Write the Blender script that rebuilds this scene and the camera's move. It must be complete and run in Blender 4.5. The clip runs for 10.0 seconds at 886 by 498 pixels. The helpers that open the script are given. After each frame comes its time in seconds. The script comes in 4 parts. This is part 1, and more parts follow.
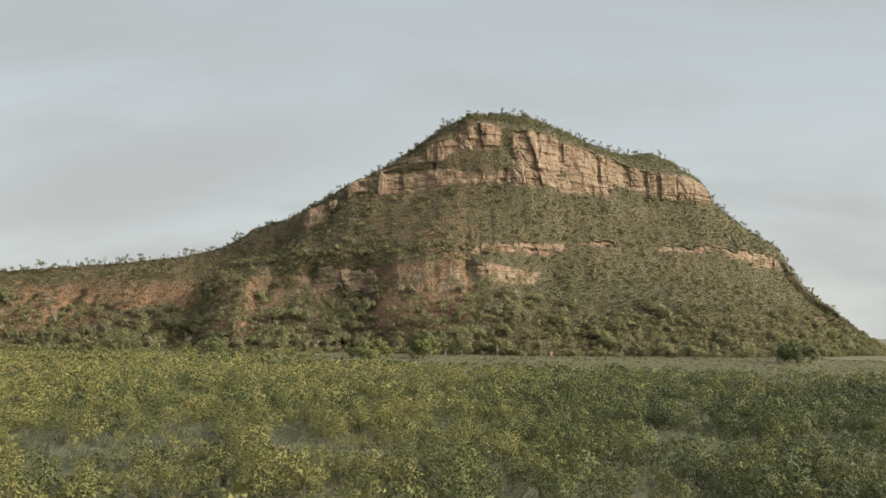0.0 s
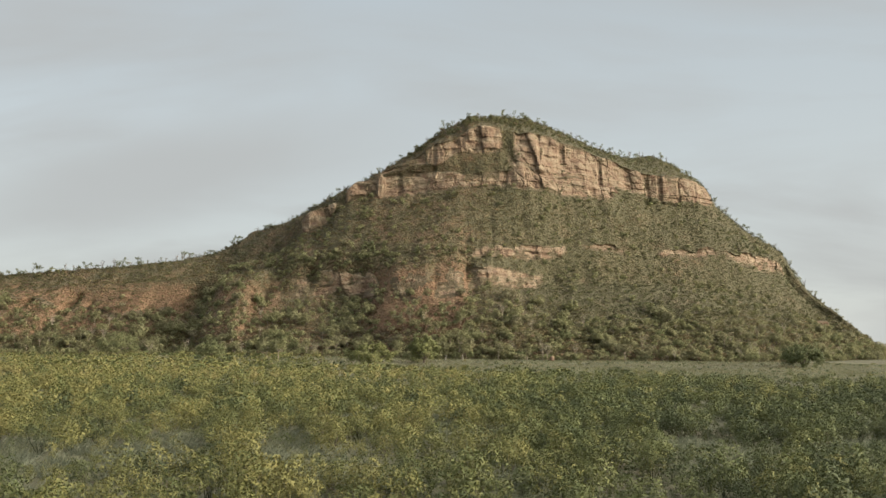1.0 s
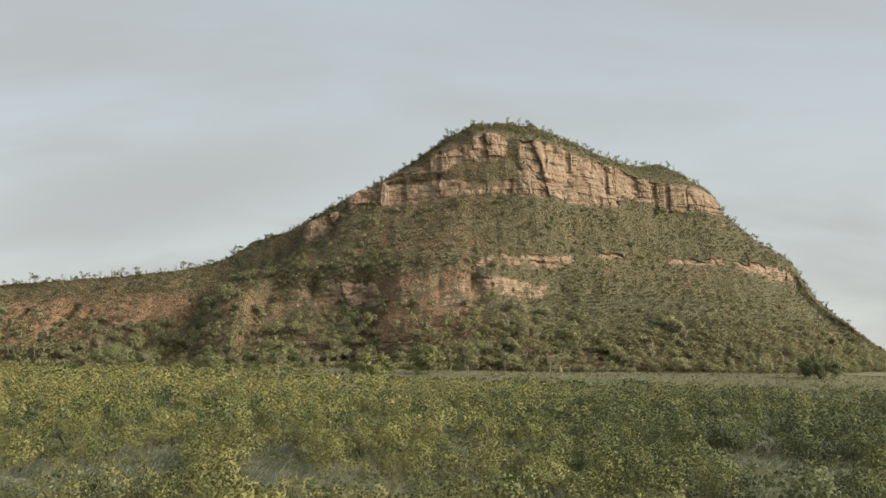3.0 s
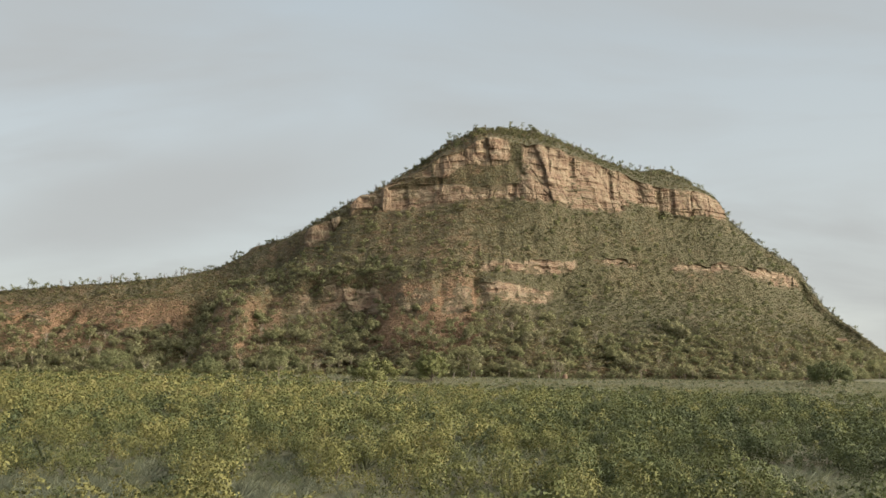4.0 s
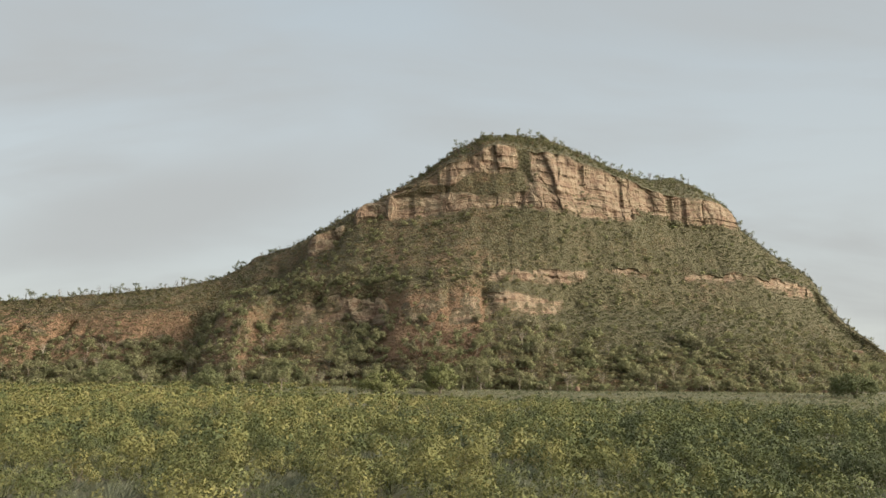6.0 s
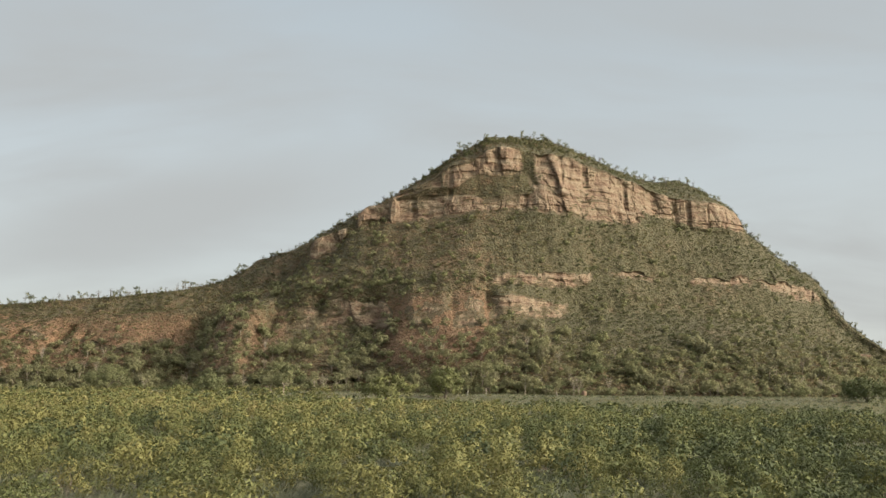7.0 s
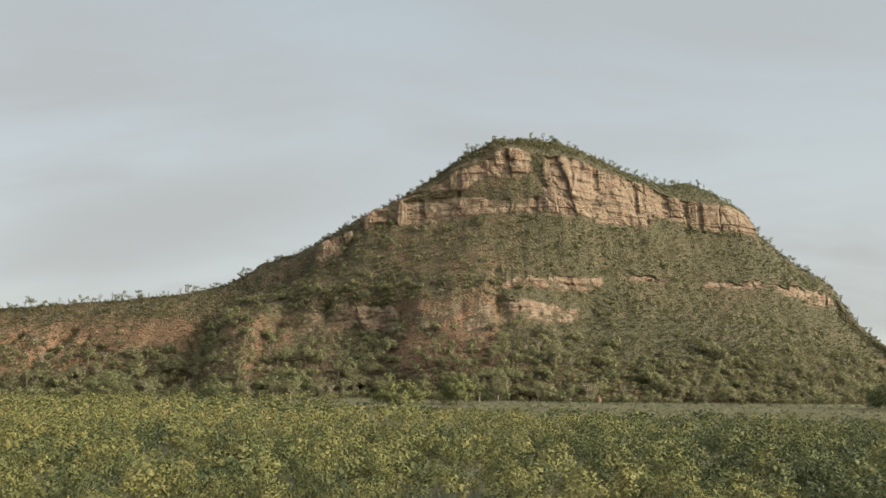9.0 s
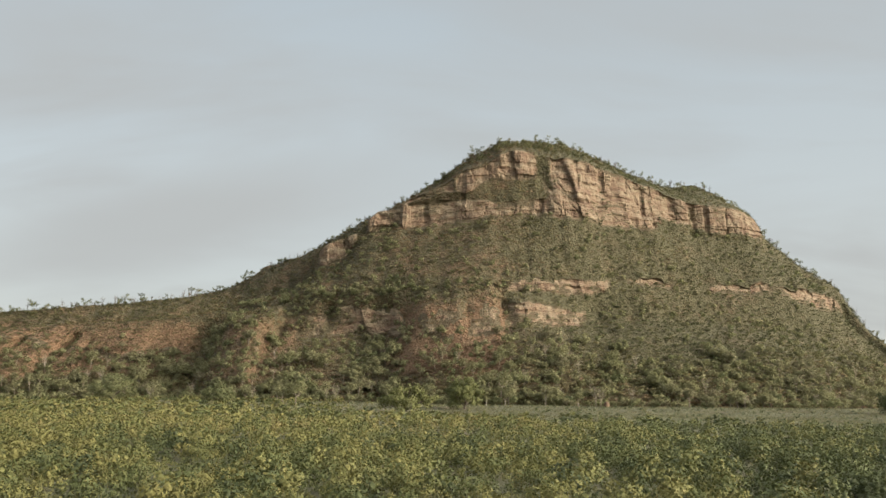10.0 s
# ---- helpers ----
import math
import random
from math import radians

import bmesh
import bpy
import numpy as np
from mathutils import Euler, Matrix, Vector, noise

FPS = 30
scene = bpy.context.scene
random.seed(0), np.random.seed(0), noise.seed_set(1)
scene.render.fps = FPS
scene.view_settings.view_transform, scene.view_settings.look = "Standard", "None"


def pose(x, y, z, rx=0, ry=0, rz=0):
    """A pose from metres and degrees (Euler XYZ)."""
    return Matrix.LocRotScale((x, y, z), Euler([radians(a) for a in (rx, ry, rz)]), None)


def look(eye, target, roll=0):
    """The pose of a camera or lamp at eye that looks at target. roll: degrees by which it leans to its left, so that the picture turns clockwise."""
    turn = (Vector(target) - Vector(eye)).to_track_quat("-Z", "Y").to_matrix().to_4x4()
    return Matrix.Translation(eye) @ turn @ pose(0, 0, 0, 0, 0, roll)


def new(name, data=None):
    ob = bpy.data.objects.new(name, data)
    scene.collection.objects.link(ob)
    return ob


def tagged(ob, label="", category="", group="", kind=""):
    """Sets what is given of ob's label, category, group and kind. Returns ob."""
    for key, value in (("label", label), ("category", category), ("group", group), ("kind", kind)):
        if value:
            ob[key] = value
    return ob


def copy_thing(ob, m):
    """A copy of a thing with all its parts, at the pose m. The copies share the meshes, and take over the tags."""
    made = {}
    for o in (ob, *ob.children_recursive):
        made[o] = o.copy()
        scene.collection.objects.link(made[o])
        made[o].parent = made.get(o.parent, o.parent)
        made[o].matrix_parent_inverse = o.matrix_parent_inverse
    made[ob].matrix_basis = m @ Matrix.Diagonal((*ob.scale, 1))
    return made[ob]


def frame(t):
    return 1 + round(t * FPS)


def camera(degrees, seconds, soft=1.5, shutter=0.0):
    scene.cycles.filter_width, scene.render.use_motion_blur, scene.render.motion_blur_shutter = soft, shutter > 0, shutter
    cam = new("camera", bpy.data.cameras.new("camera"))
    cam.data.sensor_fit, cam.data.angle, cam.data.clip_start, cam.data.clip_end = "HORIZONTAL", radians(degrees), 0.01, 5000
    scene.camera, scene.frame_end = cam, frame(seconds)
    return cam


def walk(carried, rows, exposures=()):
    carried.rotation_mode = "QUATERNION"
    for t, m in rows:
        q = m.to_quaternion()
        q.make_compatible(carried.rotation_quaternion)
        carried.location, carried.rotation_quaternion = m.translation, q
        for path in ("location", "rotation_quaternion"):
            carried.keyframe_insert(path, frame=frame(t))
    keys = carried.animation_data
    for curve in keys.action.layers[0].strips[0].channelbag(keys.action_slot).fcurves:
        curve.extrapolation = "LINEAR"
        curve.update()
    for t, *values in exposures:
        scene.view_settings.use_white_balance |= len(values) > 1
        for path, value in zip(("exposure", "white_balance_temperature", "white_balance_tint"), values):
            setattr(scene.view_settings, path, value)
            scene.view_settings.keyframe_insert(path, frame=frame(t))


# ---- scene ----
cam = camera(56.2, 10.0, soft=1.5)
METRES, EYE, TILT, LEAN, TURN = 55.0, 8.0, 6.1, 0.0, 0.0
ROWS = [
    (0.0, 0.0, 0.0, 0.0, -0.0, 0.0, 0.0),
    (0.5, -0.0028, 0.0404, -0.008, -0.03, 0.13, 0.02),
    (1.0, -0.006, 0.0838, -0.0158, -0.02, 0.32, 0.03),
    (1.5, -0.0097, 0.1313, -0.0245, 0.0, 0.53, 0.03),
    (2.0, -0.0143, 0.1811, -0.0338, 0.04, 0.74, 0.04),
    (2.5, -0.0199, 0.2332, -0.0436, 0.09, 0.96, 0.04),
    (4.0, -0.0426, 0.3868, -0.0713, 0.23, 1.68, 0.07),
    (4.5, -0.0532, 0.443, -0.0809, 0.27, 1.92, 0.07),
    (5.0, -0.0649, 0.4991, -0.0905, 0.31, 2.17, 0.08),
    (5.5, -0.0778, 0.5552, -0.1, 0.36, 2.39, 0.08),
    (7.0, -0.1222, 0.7074, -0.1258, 0.46, 2.93, 0.09),
    (7.5, -0.1407, 0.7576, -0.1308, 0.48, 3.01, 0.1),
    (8.0, -0.1605, 0.8051, -0.1312, 0.5, 3.1, 0.08),
    (8.5, -0.1813, 0.8483, -0.1309, 0.51, 3.19, 0.07),
    (9.0, -0.202, 0.8852, -0.13, 0.53, 3.24, 0.04),
    (9.5, -0.2237, 0.919, -0.1292, 0.56, 3.3, 0.05),
    (10.0, -0.244, 0.9455, -0.1305, 0.61, 3.46, 0.04),
]
walk(cam, [(t, pose(0, 0, EYE, TILT, LEAN, TURN) @ pose(METRES * x, METRES * y, METRES * z, 90 + pitch, roll, yaw)) for t, x, y, z, yaw, pitch, roll in ROWS])

# ---- light ----
SUN_SIDE, SUN_HIGH = 70.0, 18.5          # degrees: to the right of straight behind the first view, and above the horizon
to_sun = Vector((math.sin(radians(SUN_SIDE)) * math.cos(radians(SUN_HIGH)),
                 -math.cos(radians(SUN_SIDE)) * math.cos(radians(SUN_HIGH)), math.sin(radians(SUN_HIGH))))
sun_data = bpy.data.lights.new("sun", "SUN")
sun_data.energy, sun_data.angle, sun_data.color = 3.7, radians(7.0), (1.0, 0.88, 0.72)
sun = new("sun", sun_data)
sun.matrix_world = look(to_sun * 900, (0, 0, 0))

world = bpy.data.worlds.new("world")
scene.world = world
world.use_nodes = True
wt = world.node_tree
wn, wl = wt.nodes, wt.links
back = wn["Background"]
sky = wn.new("ShaderNodeTexSky")
sky.sky_type, sky.sun_disc = "NISHITA", False
sky.sun_elevation, sky.sun_rotation = radians(SUN_HIGH), radians(180 - SUN_SIDE)
sky.air_density, sky.dust_density = 1.0, 2.0
coords = wn.new("ShaderNodeTexCoord")
split = wn.new("ShaderNodeSeparateXYZ")
wl.new(coords.outputs["Generated"], split.inputs[0])
# thin high overcast that whitens the sky towards the horizon
veil = wn.new("ShaderNodeValToRGB")
veil.color_ramp.elements[0].position, veil.color_ramp.elements[0].color = 0.0, (7.4, 7.7, 7.4, 1)
veil.color_ramp.elements[1].position, veil.color_ramp.elements[1].color = 0.5, (5.5, 6.25, 6.7, 1)
overhead = veil.color_ramp.elements.new(1.0)
overhead.color = (12.4, 12.2, 11.6, 1)
wl.new(split.outputs["Z"], veil.inputs[0])
mixed = wn.new("ShaderNodeMix")
mixed.data_type, mixed.inputs[0].default_value = "RGBA", 0.8
wl.new(sky.outputs[0], mixed.inputs[6])
wl.new(veil.outputs[0], mixed.inputs[7])
# flat streaks of cloud: noise in the plane of a high layer
high = wn.new("ShaderNodeMath")
high.operation, high.inputs[1].default_value = "MAXIMUM", 0.02
wl.new(split.outputs["Z"], high.inputs[0])
lift = wn.new("ShaderNodeMath")
lift.operation, lift.inputs[1].default_value = "ADD", 0.3
wl.new(high.outputs[0], lift.inputs[0])
plane = wn.new("ShaderNodeVectorMath")
plane.operation = "DIVIDE"
wl.new(coords.outputs["Generated"], plane.inputs[0])
triple = wn.new("ShaderNodeCombineXYZ")
for k in range(3):
    wl.new(lift.outputs[0], triple.inputs[k])
wl.new(triple.outputs[0], plane.inputs[1])
squash = wn.new("ShaderNodeMapping")
squash.inputs["Scale"].default_value = (0.5, 1.0, 0.0)
squash.inputs["Location"].default_value = (0.35, 2.3, 0)
wl.new(plane.outputs[0], squash.inputs[0])
puff = wn.new("ShaderNodeTexNoise")
puff.inputs["Scale"].default_value, puff.inputs["Detail"].default_value, puff.inputs["Roughness"].default_value = 2.6, 6, 0.5
puff.inputs["Distortion"].default_value = 0.4
wl.new(squash.outputs[0], puff.inputs[0])
thick = wn.new("ShaderNodeValToRGB")
thick.color_ramp.elements[0].position, thick.color_ramp.elements[0].color = 0.40, (0, 0, 0, 1)
thick.color_ramp.elements[1].position, thick.color_ramp.elements[1].color = 0.70, (0.8, 0.8, 0.8, 1)
wl.new(puff.outputs[0], thick.inputs[0])
# a grey bank low in the sky over the long ridge, thinning upwards to +x
def world_math(operation, a, b):
    node = wn.new("ShaderNodeMath")
    node.operation = operation
    for k, value in enumerate((a, b)):
        if isinstance(value, (int, float)):
            node.inputs[k].default_value = value
        else:
            wl.new(value, node.inputs[k])
    return node.outputs[0]


ahead = world_math("MAXIMUM", split.outputs["Y"], 0.05)
across = world_math("ADD", world_math("DIVIDE", split.outputs["X"], ahead), 0.36)
upward = world_math("SUBTRACT", world_math("SUBTRACT", world_math("DIVIDE", split.outputs["Z"], ahead), 0.195), world_math("MULTIPLY", across, 0.20))
away = world_math("SQRT", world_math("ADD", world_math("POWER", world_math("ABSOLUTE", world_math("DIVIDE", across, 0.42), 0), 2), world_math("POWER", world_math("ABSOLUTE", world_math("DIVIDE", upward, 0.092), 0), 2)), 0)
bank_edge = world_math("SUBTRACT", world_math("ADD", 0.55, puff.outputs[0]), away)
bank = wn.new("ShaderNodeMapRange")
bank.interpolation_type = "SMOOTHSTEP"
bank.inputs["From Min"].default_value, bank.inputs["From Max"].default_value = -0.15, 0.9
bank.inputs["To Max"].default_value = 0.72
wl.new(bank_edge, bank.inputs["Value"])
cover = world_math("MAXIMUM", thick.outputs[0], bank.outputs[0])
cloudy = wn.new("ShaderNodeMix")
cloudy.data_type = "RGBA"
cloudy.inputs[7].default_value = (4.7, 4.8, 4.75, 1)
wl.new(cover, cloudy.inputs[0])
wl.new(mixed.outputs[2], cloudy.inputs[6])
# the haze glows towards the sun
toward = wn.new("ShaderNodeVectorMath")
toward.operation = "DOT_PRODUCT"
toward.inputs[1].default_value = to_sun
wl.new(coords.outputs["Generated"], toward.inputs[0])
glow = wn.new("ShaderNodeValToRGB")
glow.color_ramp.elements[0].position, glow.color_ramp.elements[0].color = 0.36, (1, 1, 1, 1)
glow.color_ramp.elements[1].position, glow.color_ramp.elements[1].color = 1.0, (7.5, 6.7, 5.3, 1)
wl.new(toward.outputs["Value"], glow.inputs[0])
hazy = wn.new("ShaderNodeMix")
hazy.data_type, hazy.blend_type, hazy.inputs[0].default_value = "RGBA", "MULTIPLY", 1.0
wl.new(cloudy.outputs[2], hazy.inputs[6])
wl.new(glow.outputs[0], hazy.inputs[7])
wl.new(hazy.outputs[2], back.inputs["Color"])
back.inputs["Strength"].default_value = 0.075
scene.view_settings.exposure = 0.42

# ---- numbers ----
def hashed(i, j=0, seed=0):
    """A steady pseudo-random number, 0 to 1, for whole numbers i and j."""
    h = np.sin(np.asarray(i) * 127.1 + np.asarray(j) * 311.7 + seed * 74.7) * 43758.5453
    return h - np.floor(h)


def ripple(x, y, seed=0):
    """Smooth noise, -1 to 1."""
    i, j = np.floor(x), np.floor(y)
    u, v = x - i, y - j
    u, v = u * u * (3 - 2 * u), v * v * (3 - 2 * v)
    a = hashed(i, j, seed) * (1 - u) + hashed(i + 1, j, seed) * u
    b = hashed(i, j + 1, seed) * (1 - u) + hashed(i + 1, j + 1, seed) * u
    return 2 * (a * (1 - v) + b * v) - 1


def rough(x, y, seed=0, octaves=4):
    total, size = 0.0, 1.0
    for k in range(octaves):
        total = total + size * ripple(x * 2 ** k + 17.3 * k, y * 2 ** k - 9.1 * k, seed + k)
        size *= 0.5
    return total / 1.6


def bump_window(x, pieces, soft):
    """1 inside any of the pieces (from, to, how much), fading over soft metres."""
    out = np.zeros_like(x)
    for lo, hi, much in pieces:
        ramp = np.clip((x - lo) / soft + 0.5, 0, 1) * np.clip((hi - x) / soft + 0.5, 0, 1)
        out = np.maximum(out, much * ramp * ramp * (3 - 2 * ramp))
    return out


# ---- meshes ----
def face_mesh(name, verts, *faces, slots=None, smooth=False, attrs=None, normals=None):
    """A mesh from arrays: points, one array of faces for each number of corners, and the way each point's surface turns."""
    me = bpy.data.meshes.new(name)
    verts = np.asarray(verts, np.float32).reshape(-1, 3)
    faces = [np.asarray(f, np.int32) for f in faces if len(f)]
    sizes = np.concatenate([np.full(len(f), f.shape[1], np.int32) for f in faces])
    me.vertices.add(len(verts)), me.loops.add(int(sizes.sum())), me.polygons.add(len(sizes))
    me.vertices.foreach_set("co", verts.ravel())
    me.loops.foreach_set("vertex_index", np.concatenate([f.ravel() for f in faces]))
    me.polygons.foreach_set("loop_start", np.concatenate([[0], np.cumsum(sizes)[:-1]]).astype(np.int32))
    if slots is not None:
        me.polygons.foreach_set("material_index", np.asarray(slots, np.int32))
    me.polygons.foreach_set("use_smooth", np.full(len(sizes), smooth))
    for key, values in (attrs or {}).items():
        me.attributes.new(key, "FLOAT", "POINT").data.foreach_set("value", np.asarray(values, np.float32).ravel())
    me.update(calc_edges=True)
    if normals is not None:
        me.polygons.foreach_set("use_smooth", np.ones(len(sizes), bool))
        me.normals_split_custom_set_from_vertices(np.asarray(normals, np.float32).reshape(-1, 3))
    return me


def part(name, me, materials, parent=None, label=""):
    ob = new(name, me)
    for m in materials:
        if len(me.materials) < len(materials):
            me.materials.append(m)
    ob.parent = parent
    return tagged(ob, label=label)


# ---- materials ----
def shader(name):
    m = bpy.data.materials.new(name)
    m.use_nodes = True
    return m, m.node_tree.nodes, m.node_tree.links, m.node_tree.nodes["Principled BSDF"]


def ramp_node(n, stops):
    r = n.new("ShaderNodeValToRGB")
    e = r.color_ramp.elements
    while len(e) < len(stops):
        e.new(0.5)
    for el, (p, c) in zip(e, stops):
        el.position, el.color = p, (*c, 1)
    return r


def noise_node(n, l, where, scale, detail=4, rough_=0.55):
    t = n.new("ShaderNodeTexNoise")
    t.inputs["Scale"].default_value, t.inputs["Detail"].default_value, t.inputs["Roughness"].default_value = scale, detail, rough_
    l.new(where, t.inputs["Vector"])
    return t.outputs[0]


def sums(n, l, a, b, factor, offset=0.0):
    """a + factor * b + offset"""
    m = n.new("ShaderNodeMath")
    m.operation, m.inputs[1].default_value = "MULTIPLY_ADD", factor
    l.new(b, m.inputs[0])
    if offset:
        o = n.new("ShaderNodeMath")
        o.operation, o.inputs[1].default_value = "ADD", offset
        l.new(a, o.inputs[0])
        a = o.outputs[0]
    l.new(a, m.inputs[2])
    return m.outputs[0]


def leaf_material(name, stops, spread=0.35, thin=0.4):
    """Leaves: the plant's own tone, varied leaf by leaf, a little light passing through."""
    m, n, l, p = shader(name)
    att = n.new("ShaderNodeAttribute")
    att.attribute_name = "tone"
    geo = n.new("ShaderNodeNewGeometry")
    info = n.new("ShaderNodeObjectInfo")
    s = sums(n, l, att.outputs["Fac"], geo.outputs["Random Per Island"], spread, -spread / 2)
    s = sums(n, l, s, info.outputs["Random"], 0.2, -0.1)
    r = ramp_node(n, stops)
    l.new(s, r.inputs[0])
    l.new(r.outputs[0], p.inputs["Base Color"])
    p.inputs["Roughness"].default_value = 0.62
    p.inputs["Specular IOR Level"].default_value = 0.25
    t = n.new("ShaderNodeBsdfTranslucent")
    l.new(r.outputs[0], t.inputs[0])
    mix = n.new("ShaderNodeMixShader")
    mix.inputs[0].default_value = thin
    l.new(p.outputs[0], mix.inputs[1])
    l.new(t.outputs[0], mix.inputs[2])
    l.new(mix.outputs[0], n["Material Output"].inputs[0])
    return m


leaf = leaf_material("leaf", [(0.0, (0.048, 0.062, 0.028)), (0.3, (0.086, 0.102, 0.040)), (0.55, (0.142, 0.143, 0.052)),
                              (0.8, (0.170, 0.162, 0.059)), (1.0, (0.190, 0.160, 0.072))], 0.14, 0.18)
# hill and woodland leaves are paler, with the distance haze mixed into their colour
hill_leaf = leaf_material("hill_leaf", [(0.0, (0.086, 0.095, 0.048)), (0.35, (0.142, 0.137, 0.066)), (0.6, (0.184, 0.150, 0.083)),
                                        (0.8, (0.198, 0.144, 0.092)), (1.0, (0.202, 0.133, 0.094))], 0.2, 0.45)
wood_leaf = leaf_material("wood_leaf", [(0.0, (0.096, 0.114, 0.060)), (0.35, (0.180, 0.192, 0.096)), (0.6, (0.226, 0.224, 0.122)),
                                        (0.8, (0.195, 0.195, 0.112)), (1.0, (0.205, 0.185, 0.125))], 0.25, 0.5)
grass_leaf = leaf_material("grass_leaf", [(0.0, (0.165, 0.190, 0.145)), (0.35, (0.190, 0.205, 0.145)), (0.65, (0.205, 0.222, 0.132)), (1.0, (0.235, 0.222, 0.130))], 0.3, 0.45)


def bark_material(name, dark, pale):
    m, n, l, p = shader(name)
    co = n.new("ShaderNodeTexCoord")
    r = ramp_node(n, [(0.3, dark), (0.7, pale)])
    l.new(noise_node(n, l, co.outputs["Object"], 3.0), r.inputs[0])
    l.new(r.outputs[0], p.inputs["Base Color"])
    p.inputs["Roughness"].default_value = 0.9
    return m


bark = bark_material("bark", (0.065, 0.052, 0.040), (0.15, 0.125, 0.095))
thicket = bark_material("thicket", (0.040, 0.050, 0.022), (0.095, 0.105, 0.048))
thicket.node_tree.nodes["Noise Texture"].inputs["Scale"].default_value = 6.0
pale_bark = bark_material("pale_bark", (0.17, 0.145, 0.115), (0.32, 0.28, 0.225))


def ground_material():
    """Plain: grey-green grass, straw and red earth in patches."""
    m, n, l, p = shader("plain_ground")
    geo = n.new("ShaderNodeNewGeometry")
    wide = noise_node(n, l, geo.outputs["Position"], 0.05, 5)
    fine = noise_node(n, l, geo.outputs["Position"], 1.4, 6, 0.7)
    r = ramp_node(n, [(0.26, (0.095, 0.060, 0.040)), (0.38, (0.055, 0.050, 0.027)), (0.55, (0.080, 0.080, 0.046)), (0.78, (0.125, 0.120, 0.072))])
    l.new(sums(n, l, wide, fine, 0.9, -0.45), r.inputs[0])
    l.new(r.outputs[0], p.inputs["Base Color"])
    p.inputs["Roughness"].default_value = 0.95
    b = n.new("ShaderNodeBump")
    b.inputs["Strength"].default_value, b.inputs["Distance"].default_value = 0.8, 0.3
    l.new(fine, b.inputs["Height"])
    l.new(b.outputs[0], p.inputs["Normal"])
    return m


def slope_material():
    """Hill earth under low scrub: tufts that swell and differ in tone, with dry and red soil showing by the share of bare soil."""
    m, n, l, p = shader("hill_earth")
    geo = n.new("ShaderNodeNewGeometry")
    att = n.new("ShaderNodeAttribute")
    att.attribute_name = "bare"
    wide = noise_node(n, l, geo.outputs["Position"], 0.06, 6, 0.6)
    fine = noise_node(n, l, geo.outputs["Position"], 1.1, 6, 0.7)
    tuft = n.new("ShaderNodeTexVoronoi")
    tuft.inputs["Scale"].default_value = 0.62
    shifted = n.new("ShaderNodeVectorMath")
    shifted.operation = "MULTIPLY_ADD"
    shifted.inputs[1].default_value = (1.6, 1.6, 1.6)
    swirl = n.new("ShaderNodeTexNoise")
    swirl.inputs["Scale"].default_value = 0.7
    l.new(geo.outputs["Position"], swirl.inputs["Vector"])
    l.new(swirl.outputs["Color"], shifted.inputs[0])
    l.new(geo.outputs["Position"], shifted.inputs[2])
    l.new(shifted.outputs[0], tuft.inputs["Vector"])
    each = n.new("ShaderNodeSeparateColor")
    l.new(tuft.outputs["Color"], each.inputs[0])
    s = sums(n, l, wide, fine, 0.65, -0.325)
    s = sums(n, l, s, each.outputs[0], 0.28, -0.14)
    s = sums(n, l, s, att.outputs["Fac"], 0.46, -0.06)
    r = ramp_node(n, [(0.30, (0.061, 0.056, 0.028)), (0.50, (0.080, 0.065, 0.035)), (0.68, (0.110, 0.073, 0.042)), (0.92, (0.160, 0.096, 0.058))])
    l.new(s, r.inputs[0])
    l.new(r.outputs[0], p.inputs["Base Color"])
    p.inputs["Roughness"].default_value = 0.95
    height = sums(n, l, fine, tuft.outputs["Distance"], -0.9)
    b = n.new("ShaderNodeBump")
    b.inputs["Strength"].default_value, b.inputs["Distance"].default_value = 1.0, 1.1
    l.new(height, b.inputs["Height"])
    l.new(b.outputs[0], p.inputs["Normal"])
    return m


